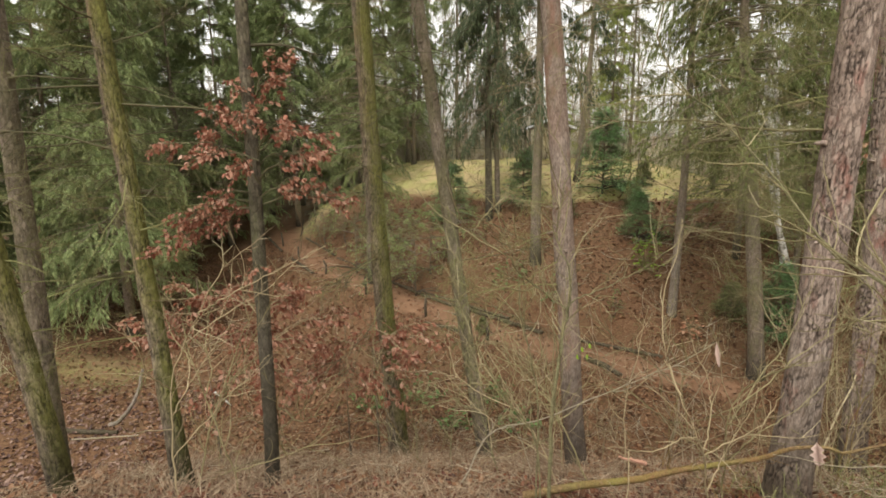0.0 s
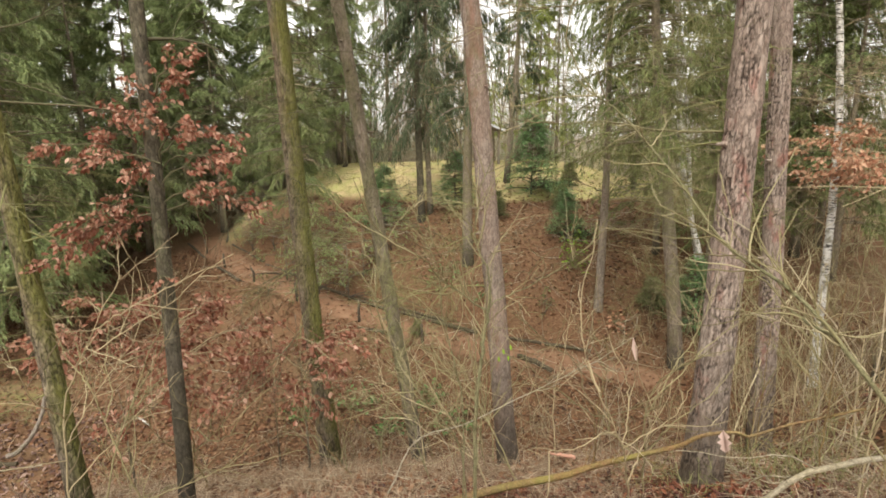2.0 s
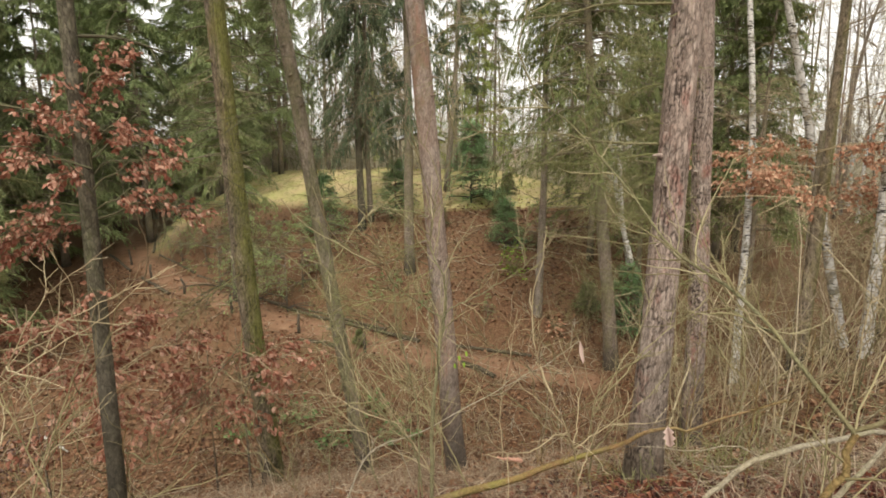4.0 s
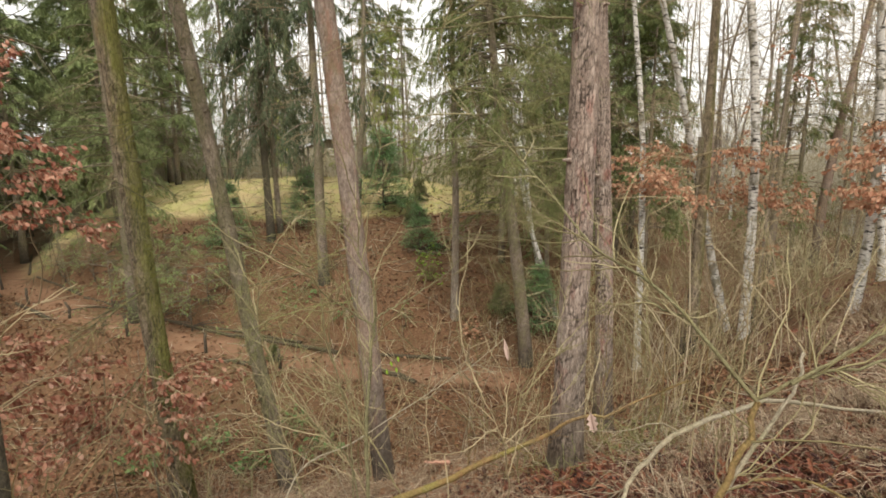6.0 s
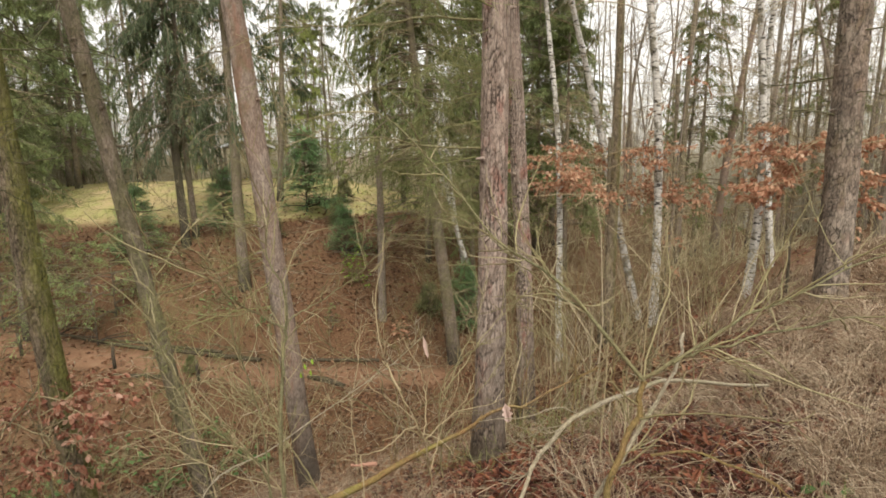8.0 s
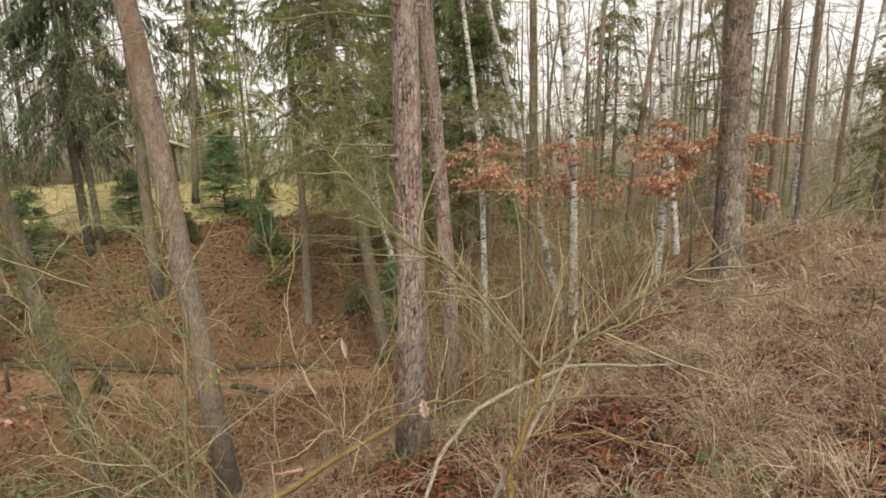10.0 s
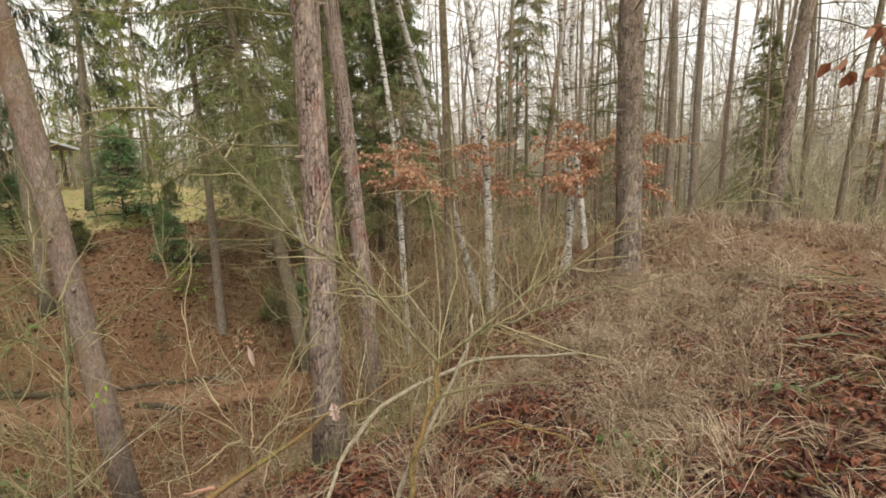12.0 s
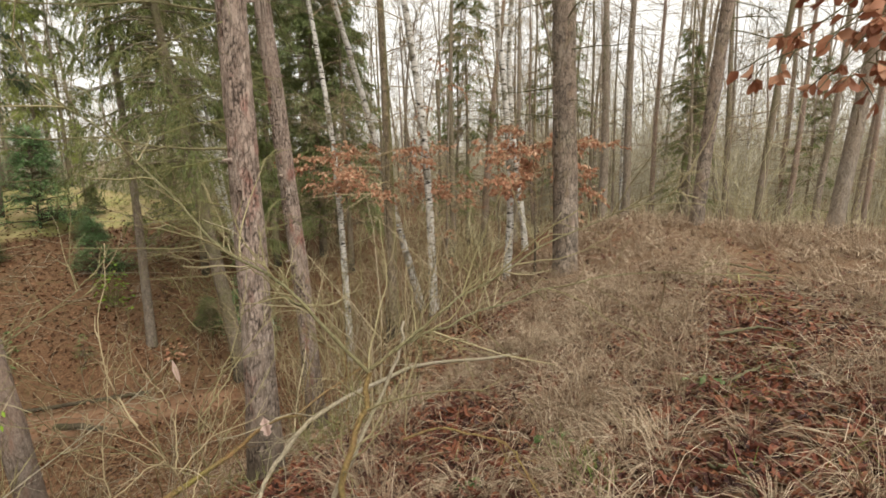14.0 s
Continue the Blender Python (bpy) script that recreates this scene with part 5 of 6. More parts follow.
# slender upright rods that grow on the bank before the pines
for k, (x, y) in enumerate([(4.17, 4.35), (3.49, 3.3), (3.35, 2.84), (3.85, 3.14), (3.68, 2.77), (4.7, 5.44), (4.76, 4.3)]):
    z, tall = place(x, y), 1.3 + 0.9 * rv.random()
    lean = rv.normal(0, 0.05, 2)
    sapling("bare_sapling", "slender straight brown rod on the leafy bank", (x, y, z), [
        ([(x, y, z), (x + 0.3 * lean[0], y + 0.3 * lean[1], z + 0.35 * tall), (x + 0.9 * lean[0], y + lean[1], z + 0.7 * tall), (x + 1.6 * lean[0], y + 1.7 * lean[1], z + tall)], 0.0075, 0.0035),
    ], (TWIG, BRANCH_MOSS)[k % 2], 900 + k, 3, 0.35, 1)


def twig_litter(n, x0, x1, y0, y1, seed, long, thick, label):
    """Fallen dead twigs lying about on the leaves."""
    r = np.random.default_rng(seed)
    x, y, a = r.uniform(x0, x1, n), r.uniform(y0, y1, n), r.uniform(0, 6.283, n)
    L = long * r.uniform(0.3, 1.3, n)
    u = np.linspace(-0.5, 0.5, 5)
    bend = r.normal(0, 0.10, n)[:, None] * (u**2)[None] * 4 * L[:, None]
    px = x[:, None] + np.cos(a)[:, None] * u * L[:, None] - np.sin(a)[:, None] * bend
    py = y[:, None] + np.sin(a)[:, None] * u * L[:, None] + np.cos(a)[:, None] * bend
    lift = r.uniform(0.01, 0.12, n)[:, None] * (0.4 + u[None] * r.choice([-1, 1], n)[:, None])
    P = np.stack([px, py, height(px, py) + 0.02 + np.maximum(lift, 0)], -1)
    g = Geo().add(*tubes(P, r.uniform(0.5, 1.4, n)[:, None] * thick * np.linspace(1, 0.5, 5), 4))
    piece("twig_litter", g, TWIG_PALE, label, "twigs", kind="stuff")


twig_litter(1500, 0.5, 8.5, -1.2, 4.8, 141, 0.5, 0.0035, "dead twigs and straws lying on the bank")
twig_litter(1500, -5, 6, 4.5, 11, 142, 0.7, 0.005, "dead twigs lying on the slope")
twig_litter(900, -9, 9, 12, 22, 143, 0.8, 0.008, "dead twigs lying on the far slope")

# ---- the path's logs and posts ----
def log(x0, y0, x1, y1, lift, radius, seed, label="mossy log that edges the path", category="log", name="edging_log"):
    r = np.random.default_rng(seed)
    u = np.linspace(0, 1, 12)
    x, y = x0 + (x1 - x0) * u, y0 + (y1 - y0) * u
    z = np.linspace(float(height(x0, y0)), float(height(x1, y1)), 12) + lift
    P = np.stack([x, y, z], -1) + np.cumsum(r.normal(0, 0.008, (12, 3)), 0)
    root = thing(name, x0, y0, float(z[0]), label, category, "path edging")
    P = P - (x0, y0, z[0])
    g = Geo().add(*tubes(P[None], (radius * np.linspace(1, 0.8, 12) * r.uniform(0.92, 1.08, 12))[None], 9))
    n = 9
    for e in (0, 11):
        ring = g.v[0][e * 9 : e * 9 + 9]
        g.add(np.concatenate([ring, ring.mean(0)[None]]), np.array([[j, (j + 1) % n, n] for j in range(n)]))
    part("body", g, LOG_BARK, root)
    return root


def offset_track(side, u):
    """A point at the fraction u of the path, so far to its uphill side."""
    pts = np.array(TRACK)[:, :2]
    seg = np.linalg.norm(np.diff(pts, axis=0), axis=1)
    d = np.clip(u, 0, 1) * seg.sum()
    j = min(int(np.searchsorted(np.cumsum(seg), d)), len(seg) - 1)
    t = (d - (np.cumsum(seg)[j] - seg[j])) / seg[j]
    p = pts[j] + (pts[j + 1] - pts[j]) * t
    h = (pts[j + 1] - pts[j]) / seg[j]
    return p + np.array([h[1], -h[0]]) * side


seedlog = 0
for side, u0, u1, lift, rad in [(0.9, 0.05, 0.13, 0.03, 0.055), (0.85, 0.16, 0.27, 0.05, 0.065), (0.82, 0.27, 0.38, 0.05, 0.06), (1.0, 0.20, 0.32, 0.03, 0.05), (0.9, 0.39, 0.50, 0.05, 0.06), (0.9, 0.51, 0.62, 0.05, 0.055), (-0.75, 0.215, 0.26, 0.03, 0.075), (-0.8, 0.46, 0.53, 0.03, 0.065), (-0.8, 0.57, 0.66, 0.03, 0.06), (0.9, 0.64, 0.76, 0.05, 0.055), (0.3, 0.92, 0.99, 0.03, 0.08)]:
    a, b = offset_track(side, u0), offset_track(side, u1)
    seedlog += 1
    log(a[0], a[1], b[0], b[1], lift, rad, seedlog)
log(3.62, 12.95, 4.25, 11.95, 0.04, 0.075, 30)


def post(x, y, tall, seed):
    r = np.random.default_rng(seed)
    root = thing("wooden_post", x, y, float(height(x, y)), "short weathered wooden post beside the path", "post", "path posts")
    P = np.array([[0, 0, -0.2], [0.01, 0, 0.1], [0.015 * r.normal(), 0, tall * 0.6], [0.03 * r.normal(), 0.02 * r.normal(), tall]])
    g = Geo().add(*tubes(P[None], np.array([[0.045, 0.043, 0.042, 0.04]]), 8))
    ring = g.v[0][24:32]
    g.add(np.concatenate([ring, ring.mean(0)[None] + (0, 0, 0.008)]), np.array([[j, (j + 1) % 8, 8] for j in range(8)]))
    part("shaft", g, BARK_GREY, root)


for k, u in enumerate([0.19, 0.27, 0.36, 0.45, 0.52, 0.60]):
    p = offset_track(-0.45 if k % 2 else -0.6, u)
    post(float(p[0]), float(p[1]), 0.55 + 0.05 * (k % 3), k)

# dark sticks across the trail on the bank
for k, (x0, y0, x1, y1, thick) in enumerate([(9.53, 1.61, 9.13, 0.64, 0.022), (8.6, 1.25, 8.9, 0.50, 0.016), (6.1, 0.74, 6.4, 0.25, 0.016), (4.85, 0.58, 5.7, 0.16, 0.013), (5.1, 0.45, 5.5, 0.30, 0.010), (3.6, 0.36, 3.35, 0.08, 0.012)]):
    xm, ym = (x0 + x1) / 2 + 0.03, (y0 + y1) / 2 - 0.04
    sapling("fallen_branch", "dark damp stick lying across the leafy trail", (x0, y0, place(x0, y0)), [
        ([(x0, y0, float(height(x0, y0)) + 0.05), (xm, ym, float(height(xm, ym)) + 0.07), (x1, y1, float(height(x1, y1)) + 0.04)], thick, thick * 0.6),
    ], TWIG_DEAD, 160 + k, 3, 0.25)

# the fallen birch in the gully
log(-8.37, 10.26, -7.3, 10.38, 0.06, 0.06, 40, "dark fallen log in the gully", "log", "fallen_log")
sapling("fallen_birch", "thin fallen birch bent upward in the gully", (-7.7, 10.3, place(-7.7, 10.3)), [
    ([(-7.45, 10.36, -4.42), (-7.24, 10.38, -4.33), (-7.05, 10.55, -4.08), (-6.95, 10.75, -3.75), (-6.9, 10.9, -3.35)], 0.055, 0.035),
], BARK_FAR, 62, 0)
sapling("fallen_branch", "pale peeled stick in the gully", (-8.0, 9.9, place(-8.0, 9.9)), [([(-8.0, 9.9, -4.5), (-6.6, 10.0, -4.45)], 0.018, 0.015)], BRANCH_PALE, 63, 0)
sapling("fallen_branch", "pale peeled stick on the leafy slope", (-5.4, 11.6, place(-5.4, 11.6)), [([(-5.9, 12.0, float(height(-5.9, 12.0)) + 0.12), (-5.2, 11.4, float(height(-5.2, 11.4)) + 0.05)], 0.03, 0.02)], BARK_BIRCH, 64, 0)
sapling("broken_branch", "broken branch with pale pink splintered wood", (2.3, 5.7, place(2.3, 5.7)), [([(2.55, 5.75, float(height(2.5, 5.7)) + 0.1), (2.2, 5.7, float(height(2.2, 5.7)) + 0.22)], 0.03, 0.012)], varied("fresh_wood", [(0.1, (0.5, 0.26, 0.18)), (0.9, (0.58, 0.32, 0.22))], 0.7), 65, 0)


# ---- the open hut and the panel on the mound ----
def box(g, lo, hi):
    x0, y0, z0 = lo
    x1, y1, z1 = hi
    v = [(x0, y0, z0), (x1, y0, z0), (x1, y1, z0), (x0, y1, z0), (x0, y0, z1), (x1, y0, z1), (x1, y1, z1), (x0, y1, z1)]
    g.add(v, [(0, 3, 2, 1), (4, 5, 6, 7), (0, 1, 5, 4), (1, 2, 6, 5), (2, 3, 7, 6), (3, 0, 4, 7)])
    return g


ROOFING, _t, _b = material("dark_roofing", 0.8)
_t.links.new(ramp(_t, noise_tex(_t, 9, 5), [(0.3, (0.07, 0.065, 0.06)), (0.7, (0.17, 0.16, 0.15))]), _b.inputs["Base Color"])
HUT_WOOD, _t, _b = material("weathered_boards", 0.85)
_t.links.new(ramp(_t, noise_tex(_t, 12, 5, (1, 1, 0.15)), [(0.3, (0.16, 0.13, 0.10)), (0.7, (0.36, 0.31, 0.25))]), _b.inputs["Base Color"])
WHITE, _t, _b = material("white_board_and_roof_sheen", 0.6)
_t.links.new(ramp(_t, noise_tex(_t, 5, 4), [(0.3, (0.62, 0.63, 0.64)), (0.7, (0.78, 0.79, 0.8))]), _b.inputs["Base Color"])


def hut(x, y):
    z = float(height(x, y))
    root = thing("open_hut", x, y, z, "small open wooden hut with a dark pitched roof", "hut")
    for sx in (-0.98, 0.98):
        for sy in (-0.8, 0.8):
            part("post", box(Geo(), (sx - 0.055, sy - 0.055, -0.2), (sx + 0.055, sy + 0.055, 1.72)), HUT_WOOD, root, "pale weathered post", smooth=False)
    for sy in (-0.8, 0.8):
        part("beam", box(Geo(), (-1.1, sy - 0.05, 1.62), (1.1, sy + 0.05, 1.72)), HUT_WOOD, root, smooth=False)
    for s in (-1, 1):
        g = Geo().add([(s * 1.25, -1.1, 1.60), (s * 1.25, 1.1, 1.60), (0, 1.1, 2.06), (0, -1.1, 2.06), (s * 1.25, -1.1, 1.66), (s * 1.25, 1.1, 1.66), (0, 1.1, 2.13), (0, -1.1, 2.13)],
                      [(0, 3, 2, 1), (4, 5, 6, 7), (0, 1, 5, 4), (1, 2, 6, 5), (2, 3, 7, 6), (3, 0, 4, 7)])
        part("roof_slope", g, ROOFING, root, smooth=False)
        # white strip in place of sky reflected by the roof's metal edge
        g = Geo().add([(s * 1.27, -1.13, 1.58), (s * 1.27, -1.10, 1.58), (0, -1.10, 2.04), (0, -1.13, 2.04), (s * 1.27, -1.13, 1.69), (s * 1.27, -1.10, 1.69), (0, -1.10, 2.15), (0, -1.13, 2.15)],
                      [(0, 3, 2, 1), (4, 5, 6, 7), (0, 1, 5, 4), (1, 2, 6, 5), (2, 3, 7, 6), (3, 0, 4, 7)])
        part("pale_roof_edge", g, WHITE, root, "pale grey strip that paints the sky's reflection on the roof edge", smooth=False)
    part("gable_board", Geo().add([(-1.1, -0.86, 1.72), (1.1, -0.86, 1.72), (0, -0.86, 2.04), (-1.1, -0.82, 1.72), (1.1, -0.82, 1.72), (0, -0.82, 2.04)], [(0, 1, 2), (5, 4, 3)]), HUT_WOOD, root, smooth=False)


hut(4.9, 27.6)
panel = thing("white_panel", 3.95, 26.6, float(height(3.95, 26.6)), "small white board on two legs on the mound", "board")
part("board", box(Geo(), (-0.24, -0.02, 0.22), (0.24, 0.02, 0.5)), WHITE, panel, smooth=False)
for sx in (-0.2, 0.2):
    part("leg", box(Geo(), (sx - 0.025, 0.02, -0.1), (sx + 0.025, 0.06, 0.5)), HUT_WOOD, panel, smooth=False)

# ---- the woods all round ----
def far_woods():
    r = np.random.default_rng(91)
    groups = [(170, -45, 45, 36, 72), (110, 20, 60, -16, 34), (40, -60, -22, 12, 50), (24, 17, 30, 12, 34), (40, -30, 30, -50, -12), (30, -50, -14, -20, 10)]
    for j, (n, x0, x1, y0, y1) in enumerate(groups):
        x, y = r.uniform(x0, x1, n), r.uniform(y0, y1, n)
        base = np.stack([x, y, height(x, y) - 0.3], -1)
        P = grow(base, np.stack([r.normal(0, 0.07, n), r.normal(0, 0.07, n), np.ones(n)], -1), r.uniform(9, 17, n), 10, 0.035, (0, 0, 0), r)
        rad = r.uniform(0.05, 0.15, n)
        birchy = r.random(n) < 0.25
        for pick, mat, name, label in ((~birchy, BARK_FAR, "distant_trunks", "grey-brown trunks of the distant wood"), (birchy, BARK_BIRCH, "distant_birches", "pale trunks of distant birches")):
            g = Geo().add(*tubes(P[pick], rad[pick][:, None] * np.linspace(1, 0.3, 11), 6))
            piece(name, g, mat, label, "trees", kind="stuff")
        m = n * 22
        S, H = along(P, r.integers(0, n, m), r.uniform(0.10, 1.0, m))
        Q = grow(S, sideways(H, r.uniform(0.5, 1.1, m), r), r.uniform(0.6, 2.4, m), 4, 0.14, (0, 0, 0.4), r)
        g = Geo().add(*tubes(Q, np.full((m, 1), 0.018) * np.linspace(1, 0.4, 5), 3))
        k = m * 4
        S, H = along(Q, r.integers(0, m, k), r.uniform(0.1, 1.0, k))
        T = grow(S, sideways(H, r.uniform(0.5, 1.0, k), r), r.uniform(0.3, 1.1, k), 2, 0.2, (0, 0, 0.2), r)
        g.add(*tubes(T, np.full((k, 1), 0.013) * np.linspace(1, 0.6, 3), 3))
        piece("distant_crowns", g, TWIG_FAR, "bare grey-brown twigs of the distant wood", "trees", kind="stuff")


far_woods()


def thicket(n, x0, x1, y0, y1, tall, seed, mat, label, thick=0.010, wide=0.25):
    """Dense bare undergrowth, too fine to tell apart: bushes of crooked stems with side twigs."""
    r = np.random.default_rng(seed)
    b = n // 5
    cx, cy = r.uniform(x0, x1, b), r.uniform(y0, y1, b)
    size = 0.2 + 1.5 * r.random(b) ** 2
    w = r.integers(0, b, n)
    x, y = cx[w] + r.normal(0, 0.35, n), cy[w] + r.normal(0, 0.35, n)
    S = np.stack([x, y, height(x, y) - 0.05], -1)
    g = Geo()
    D = np.stack([r.normal(0, wide, n), r.normal(0, wide, n), np.ones(n)], -1)
    P = grow(S, D, tall * size[w] * r.uniform(0.4, 1.1, n), 3, 0.12, (0, 0, 0), r)
    g.add(*tubes(P, np.full((n, 1), thick) * np.linspace(1, 0.4, 4), 3))
    m = n * 5
    S, H = along(P, r.integers(0, n, m), r.uniform(0.15, 1, m))
    Q = grow(S, sideways(H, r.uniform(0.5, 1.1, m), r), tall * 0.3 * r.uniform(0.3, 1.2, m), 1, 0.2, (0, 0, 0), r)
    g.add(*tubes(Q, np.full((m, 1), thick * 0.6) * np.linspace(1, 0.6, 2), 3))
    piece("undergrowth", g, mat, label, "undergrowth", kind="stuff")


# both brush tones are lightened in place of haze and blocked sky light
FAR_BRUSH = varied("distant_brush", [(0.1, (0.323, 0.289, 0.196)), (0.5, (0.484, 0.442, 0.315)), (0.9, (0.612, 0.570, 0.451))], 0.85)
OLIVE = varied("olive_twigs", [(0.1, (0.338, 0.298, 0.159)), (0.5, (0.537, 0.477, 0.289)), (0.9, (0.696, 0.636, 0.428))], 0.8)
thicket(700, 15, 26, -6, 16, 2.6, 101, OLIVE, "dense bare olive-brown undergrowth of the wood", 0.010, 0.3)
thicket(2800, 24, 46, -14, 30, 5.5, 105, FAR_BRUSH, "tall bare undergrowth of the distant wood", 0.022, 0.2)
thicket(2800, 42, 80, -45, 45, 9.0, 107, FAR_BRUSH, "pale bare trees of the far distance", 0.040, 0.2)
thicket(4600, -34, 34, 36, 52, 6.0, 102, FAR_BRUSH, "dense bare undergrowth behind the mound", 0.024, 0.2)
thicket(700, -26, -12, 12, 26, 1.8, 103, OLIVE, "bare undergrowth under spruces", 0.010)
thicket(260, 8.0, 19, 5.5, 18, 1.7, 104, TWIG_GREEN, "bare olive undergrowth among the birches", 0.006, 0.9)
thicket(300, 6.5, 16, 6.5, 15, 1.2, 108, TWIG, "low bare brown undergrowth in the gully", 0.005, 0.8)
thicket(520, 11, 24, 14, 30, 3.2, 106, OLIVE, "bare olive undergrowth between spruces", 0.012, 0.5)

# ---- grass and leaves on the ground ----
def scatter_leaves(n, x0, x1, y0, y1, size, seed, name, label, keep=None, mat=LEAF_LITTER, lift=0.012, lobed=False):
    r = np.random.default_rng(seed)
    x, y = r.uniform(x0, x1, n), r.uniform(y0, y1, n)
    ok = np.ones(n, bool) if keep is None else keep(x, y, r)
    d, _ = track_near(x, y)
    ok &= (d > 0.7) | (r.random(n) < 0.25)
    ok &= r.random(n) > 0.85 * turf_at(x, y)
    rim = np.minimum(np.minimum(x - x0, x1 - x), np.minimum(y - y0, y1 - y))
    ok &= r.random(n) < ease(0.0, 1.2, rim + 0.8 * value_noise(x * 1.3, y * 1.3, seed))
    x, y = x[ok], y[ok]
    n = len(x)
    P = np.stack([x, y, height(x, y) + lift + r.uniform(0, 0.02, n)], -1)
    N = unit(np.stack([r.normal(0, 0.45, n), r.normal(0, 0.45, n) , np.ones(n)], -1))
    g = Geo()
    if lobed:
        add_oak_leaves(g, P, N, unit(r.normal(size=(n, 3))), size * r.uniform(0.55, 1.3, n), r)
    else:
        add_leaves(g, P, N, unit(r.normal(size=(n, 3))), size * r.uniform(0.6, 1.25, n), 0.3, 0.55)
    return piece(name, g, mat, label, "leaves", kind="stuff")


scatter_leaves(46000, -4.0, 9.6, -3.2, 5.2, 0.060, 111, "leaf_litter", "fallen brown leaves on the bank")
scatter_leaves(15000, 0.6, 7.6, -1.4, 4.2, 0.088, 116, "leaf_litter", "curled fallen oak leaves on the bank", lift=0.022, lobed=True)
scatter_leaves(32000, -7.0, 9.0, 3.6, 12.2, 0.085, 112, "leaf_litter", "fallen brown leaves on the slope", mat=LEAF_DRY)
scatter_leaves(13000, -15.0, -5.0, 3.6, 12.8, 0.10, 115, "leaf_litter", "pinkish-brown fallen leaves in the gully, toned for tree shade", mat=LEAF_GULLY)
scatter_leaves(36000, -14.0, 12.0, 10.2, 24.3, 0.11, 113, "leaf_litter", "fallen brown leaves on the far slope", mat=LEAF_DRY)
scatter_leaves(4200, 7.5, 19.0, -4.0, 10.0, 0.10, 114, "leaf_litter", "fallen leaves along the bank's crest")


def trail_y(x):
    return 0.12 + 0.13 * (x - 3.5)


def grass(n_tufts, x0, x1, y0, y1, seed, name, label, mat=DEAD_GRASS, per=46, length=0.34, spread=0.09, keep=None, droop=0.62, width=0.0062, lean=0.5, comb_to=(0.0, 0.35), up=1.0):
    r = np.random.default_rng(seed)
    x, y = r.uniform(x0, x1, n_tufts), r.uniform(y0, y1, n_tufts)
    ok = np.ones(n_tufts, bool) if keep is None else keep(x, y, r)
    x, y = x[ok], y[ok]
    n = len(x) * per
    t = np.repeat(np.arange(len(x)), per)
    size = (0.4 + 1.0 * r.random(len(x)) ** 1.5)[t]
    a, d = r.uniform(0, 6.283, n), spread * np.sqrt(r.random(n)) * size
    px, py = x[t] + d * np.cos(a), y[t] + d * np.sin(a)
    S = np.stack([px, py, height(px, py) - 0.02], -1)
    comb = np.repeat(r.normal(0, lean, (len(x), 2)), per, 0) + np.array(comb_to)
    D = np.stack([0.6 * np.cos(a) + comb[:, 0] + r.normal(0, 0.25, n), 0.6 * np.sin(a) + comb[:, 1] + r.normal(0, 0.25, n), up * r.uniform(0.3, 1.5, n)], -1)
    g = Geo()
    add_blades(g, S, D, length * size * r.uniform(0.5, 1.3, n), np.full(n, width) * r.uniform(0.7, 1.3, n), droop=droop, segs=4)
    return piece(name, g, mat, label, "grass", kind="stuff")


def bank_grass(x, y, r):
    """Tufts stand in patches and leave the trodden trail and the leafy hollow free."""
    patch = value_noise(x * 0.9, y * 0.9, 21) + 0.5 * value_noise(x * 2.3, y * 2.3, 22)
    trail = np.abs(y - trail_y(x)) < 0.42 + 0.2 * value_noise(x * 2, y * 2, 23)
    hollow = ((np.hypot(x - 3.7, y - 3.0) < 1.3) & (r.random(len(x)) < 0.85)) | ((np.hypot(x - 2.9, y - 1.7) < 0.9) & (r.random(len(x)) < 0.45))
    return (patch > np.where(x > 8, -0.6, np.where(x > 3.4, -0.24, -0.05))) & ~(trail & (r.random(len(x)) < 0.93) & (x < 11)) & ~hollow


def straws(n, x0, x1, y0, y1, seed, label, length=0.36, width=0.0045, keep=None, mat=DEAD_GRASS, lift=0.17):
    """Matted straw: long dead blades fallen over one another in every direction."""
    r = np.random.default_rng(seed)
    x, y = r.uniform(x0, x1, n), r.uniform(y0, y1, n)
    ok = np.ones(n, bool) if keep is None else keep(x, y, r)
    x, y = x[ok], y[ok]
    n = len(x)
    a = 3.0 * value_noise(x * 1.1, y * 1.1, seed) + r.normal(0, 1.1, n)
    S = np.stack([x, y, height(x, y) + 0.01 + lift * r.random(n) ** 1.3], -1)
    D = np.stack([np.cos(a), np.sin(a), r.normal(0.15, 0.3, n)], -1)
    g = Geo()
    add_blades(g, S, D, length * r.uniform(0.35, 1.3, n), width * r.uniform(0.6, 1.4, n), droop=0.3, segs=3)
    return piece("fallen_straw", g, mat, label, "grass", kind="stuff")


def thin_beyond(x, y, r):
    """As on the bank, but sparse on the far side of the trail."""
    return bank_grass(x, y, r) & ((y > trail_y(x) - 0.2) | (r.random(len(x)) < 0.5))


grass(400, 1.0, 8.5, -1.2, 3.6, 121, "dead_grass", "tufts of long pale dead grass on the bank", keep=thin_beyond, per=80, length=0.50, spread=0.12, droop=1.35, width=0.0062, lean=0.4, comb_to=(-0.2, 0.1), up=1.9)
grass(430, 1.0, 8.5, -1.2, 3.6, 156, "dead_grass", "mops of bleached drooping grass on the bank", PALE_GRASS, keep=thin_beyond, per=90, length=0.58, spread=0.10, droop=1.4, width=0.0062, lean=0.4, comb_to=(-0.2, 0.1), up=2.0)
straws(4000, 1.0, 8.5, -1.2, 3.6, 151, "matted brown straw on the bank", 0.40, 0.006, keep=thin_beyond, lift=0.10)
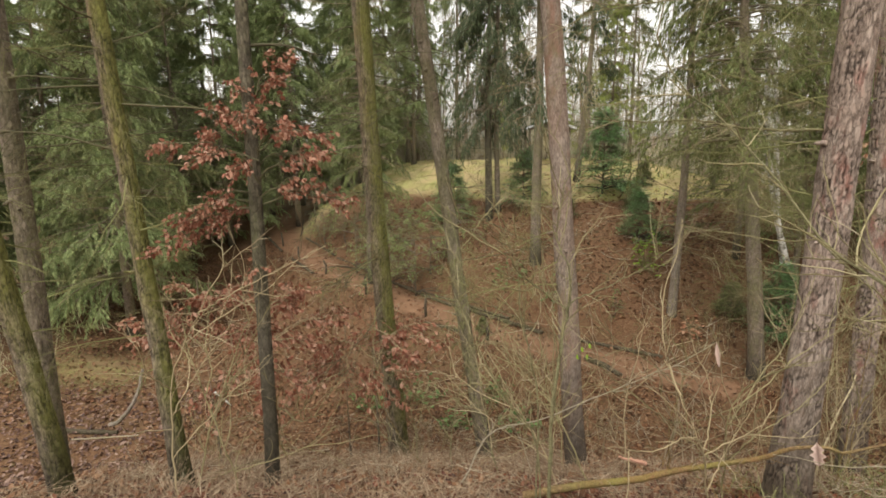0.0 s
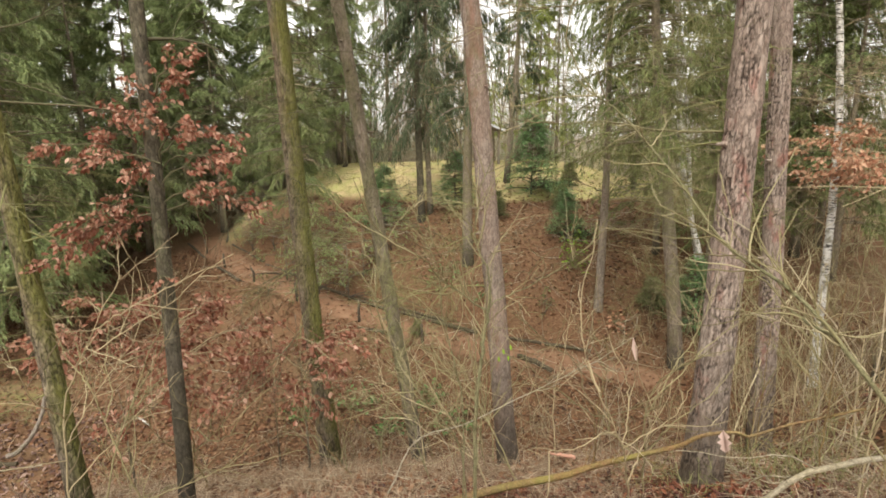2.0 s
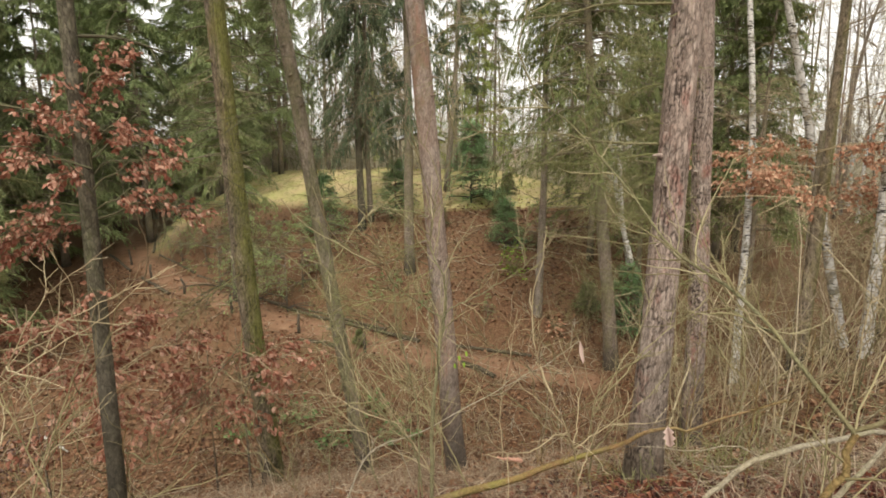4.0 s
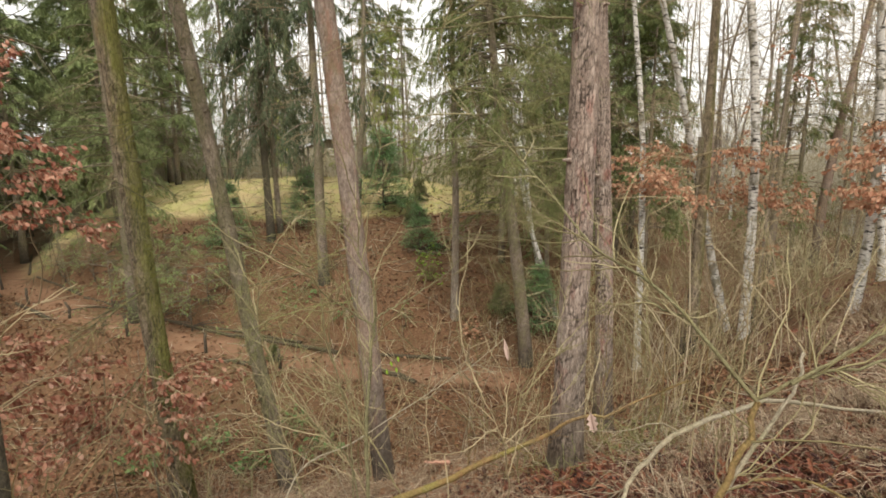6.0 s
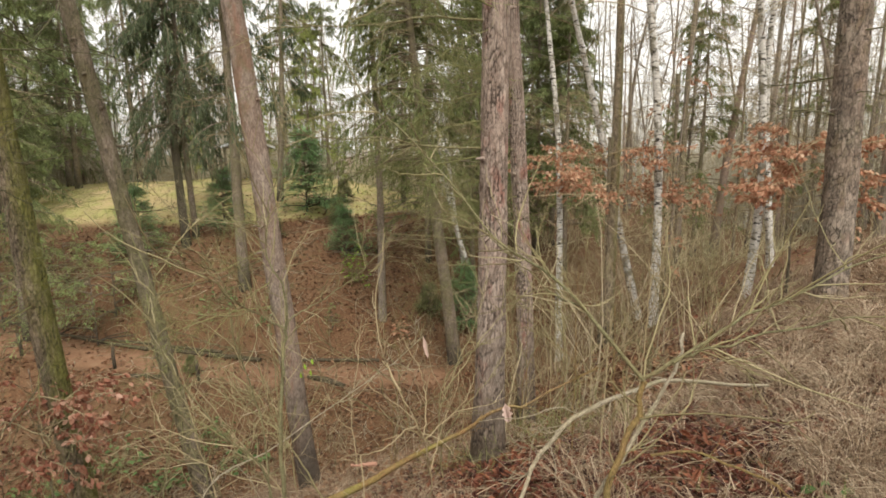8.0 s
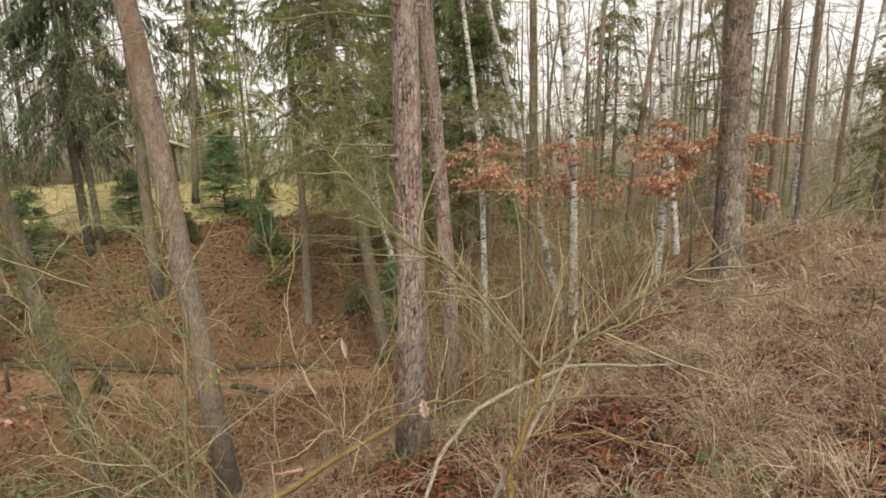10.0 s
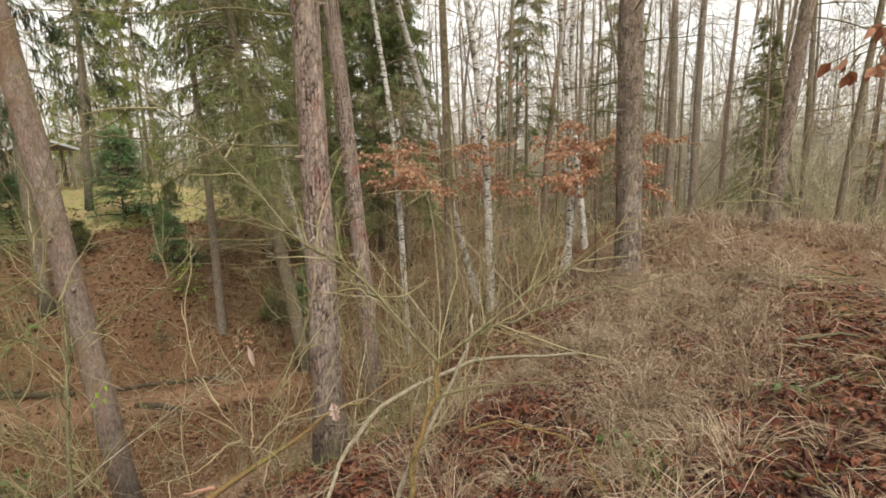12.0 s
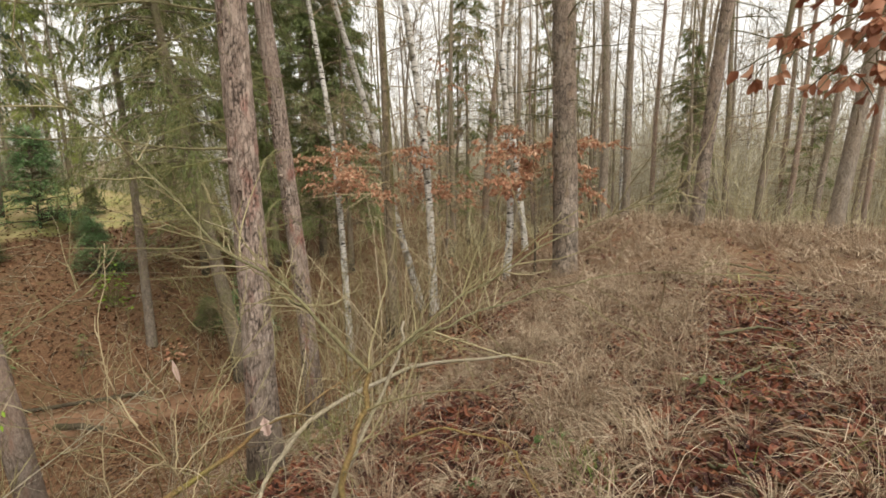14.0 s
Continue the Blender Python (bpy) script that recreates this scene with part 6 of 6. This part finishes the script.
straws(2500, 1.0, 8.5, -1.2, 3.6, 155, "bleached straw lying over the mat", 0.48, 0.0062, keep=thin_beyond, mat=PALE_GRASS, lift=0.16)
straws(1200, 1.0, 8.5, -1.2, 3.6, 152, "loose straws among fallen leaves", 0.32, 0.005, lift=0.04)
grass(800, 8.0, 16.0, -2.5, 5.5, 122, "dead_grass", "tufts of long pale dead grass along the crest", per=34, length=0.55, spread=0.16, keep=bank_grass, width=0.009, droop=0.6)
straws(6000, 8.0, 16.0, -2.5, 5.5, 153, "matted straw along the crest", 0.5, 0.009, bank_grass, PALE_GRASS, 0.22)
grass(620, -4.2, 4.6, 2.8, 6.8, 123, "dead_grass", "sparse dead grass on the slope", keep=lambda x, y, r: (x < 2.4) | (y > 4.8), per=22, length=0.42, spread=0.14, width=0.006, droop=0.9)
straws(9000, -3.6, 4.6, 3.0, 6.6, 154, "fallen straw on the slope", 0.36, 0.006, lambda x, y, r: (value_noise(x * 1.1, y * 1.1, 41) + r.normal(0, 0.2, len(x)) > -0.05) & ((x < 2.4) | (y > 4.8)))
grass(420, -8, 5, 6.4, 12, 124, "dead_grass", "sparse dead grass in the gully", per=22, length=0.35, width=0.009, keep=lambda x, y, r: value_noise(x * 0.7, y * 0.7, 31) > 0.0)
grass(34, 2.9, 3.9, 0.7, 1.5, 125, "green_grass", "green grass tuft among dead grass", FRESH_GRASS, 40, 0.26, 0.08, droop=0.5, keep=lambda x, y, r: np.hypot(x - 3.3, y - 0.95) < 0.22)
grass(26, 4.6, 7.4, 0.0, 0.9, 126, "green_grass", "green grass beside the trail", FRESH_GRASS, 40, 0.20, 0.10, droop=0.6, width=0.0045)
grass(30, 5.6, 6.8, -0.2, 0.6, 130, "moss_cushion", "low cushion of green moss beside the trail", FRESH_GRASS, 60, 0.05, 0.16, droop=0.3, width=0.006, keep=lambda x, y, r: np.hypot(x - 6.2, y - 0.16) < 0.3)
grass(60, 2.2, 8.0, -1.0, 2.4, 129, "green_grass", "single green blades among dead grass", FRESH_GRASS, 12, 0.26, 0.12, droop=0.8, width=0.0045)
grass(1500, -9, 12.5, 21.3, 33, 127, "meadow_grass", "short yellow-green grass on the mound", GREEN_GRASS, 16, 0.17, 0.25, droop=0.5, width=0.02, keep=lambda x, y, r: turf_at(x, y) > 0.55)
grass(420, -13, -7.5, 11.5, 15.5, 128, "meadow_grass", "short green grass in the gully", BRAMBLE_GRASS, 14, 0.14, 0.3, droop=0.3, width=0.012, keep=lambda x, y, r: turf_at(x, y) > 0.2)


def leafy_plants(n, spots, size, seed, name, label, tall, mat=None):
    """Low green plants: leaves borne on thin stems that rise from one foot."""
    r = np.random.default_rng(seed)
    for x, y, spread in spots:
        z = float(height(x, y))
        root = thing(name, x, y, z, label, "plant", "green plants")
        a, d = r.uniform(0, 6.283, n), spread * np.sqrt(r.random(n))
        px, py = d * np.cos(a), d * np.sin(a)
        P = np.stack([px, py, height(x + px, y + py) - z + tall * r.random(n)], -1)
        N = unit(np.stack([r.normal(0, 0.4, n), r.normal(0, 0.4, n), np.ones(n)], -1))
        g = Geo()
        add_leaves(g, P, N, unit(r.normal(size=(n, 3))), size * r.uniform(0.6, 1.3, n), 0.2, 0.6)
        tagged(part("leaf", g, mat or (GREEN_LEAF if tall > 0.4 else BRAMBLE), root), kind="stuff")
        tip = P[:: max(1, n // 40)]
        foot = np.stack([0.25 * tip[:, 0], 0.25 * tip[:, 1], height(x + 0.25 * tip[:, 0], y + 0.25 * tip[:, 1]) - z - 0.03], -1)
        middle = 0.5 * (foot + tip) + (0, 0, 0.12 * tall)
        tagged(part("stem", Geo().add(*tubes(np.stack([foot, middle, tip], 1), np.full((len(tip), 1), 0.006) * np.array([1, 0.8, 0.5]), 4)), TWIG_GREEN, root), kind="stuff")


BRAMBLE = varied("bramble_leaves", [(0.1, (0.07, 0.13, 0.04)), (0.5, (0.14, 0.22, 0.07)), (0.9, (0.24, 0.32, 0.12))], 0.5, 0.2)
leafy_plants(110, [(6.25, 16.3, 0.5)], 0.13, 131, "green_bush", "small bush with bright yellow-green leaves", 1.1)
leafy_plants(70, [(-0.6, 12.0, 0.6), (1.1, 12.0, 0.5), (-1.9, 11.6, 0.5), (1.6, 10.6, 0.5), (0.2, 10.8, 0.4), (3.4, 15.6, 0.6), (2.0, 16.9, 0.6)], 0.12, 132, "bramble_patch", "low patch of green bramble leaves", 0.25)
leafy_plants(9, [(4.95, 0.66, 0.12), (3.72, 1.34, 0.10), (3.05, 1.62, 0.07)], 0.10, 133, "green_seedling", "small green seedling among dead grass", 0.10)
leafy_plants(70, [(6.6, 13.6, 0.28)], 0.13, 135, "dead_fern", "withered orange fern among the brush", 0.35, LEAF_OAK)
for k, at in enumerate([(1.07, 3.20, 0.40), (1.10, 3.18, 0.36), (1.05, 3.22, 0.34), (1.12, 3.21, 0.42)]):
    loose_leaf("green_leaf", "small fresh green leaf on a bare sapling", at, 0.038, GREEN_LEAF, 50 + k)
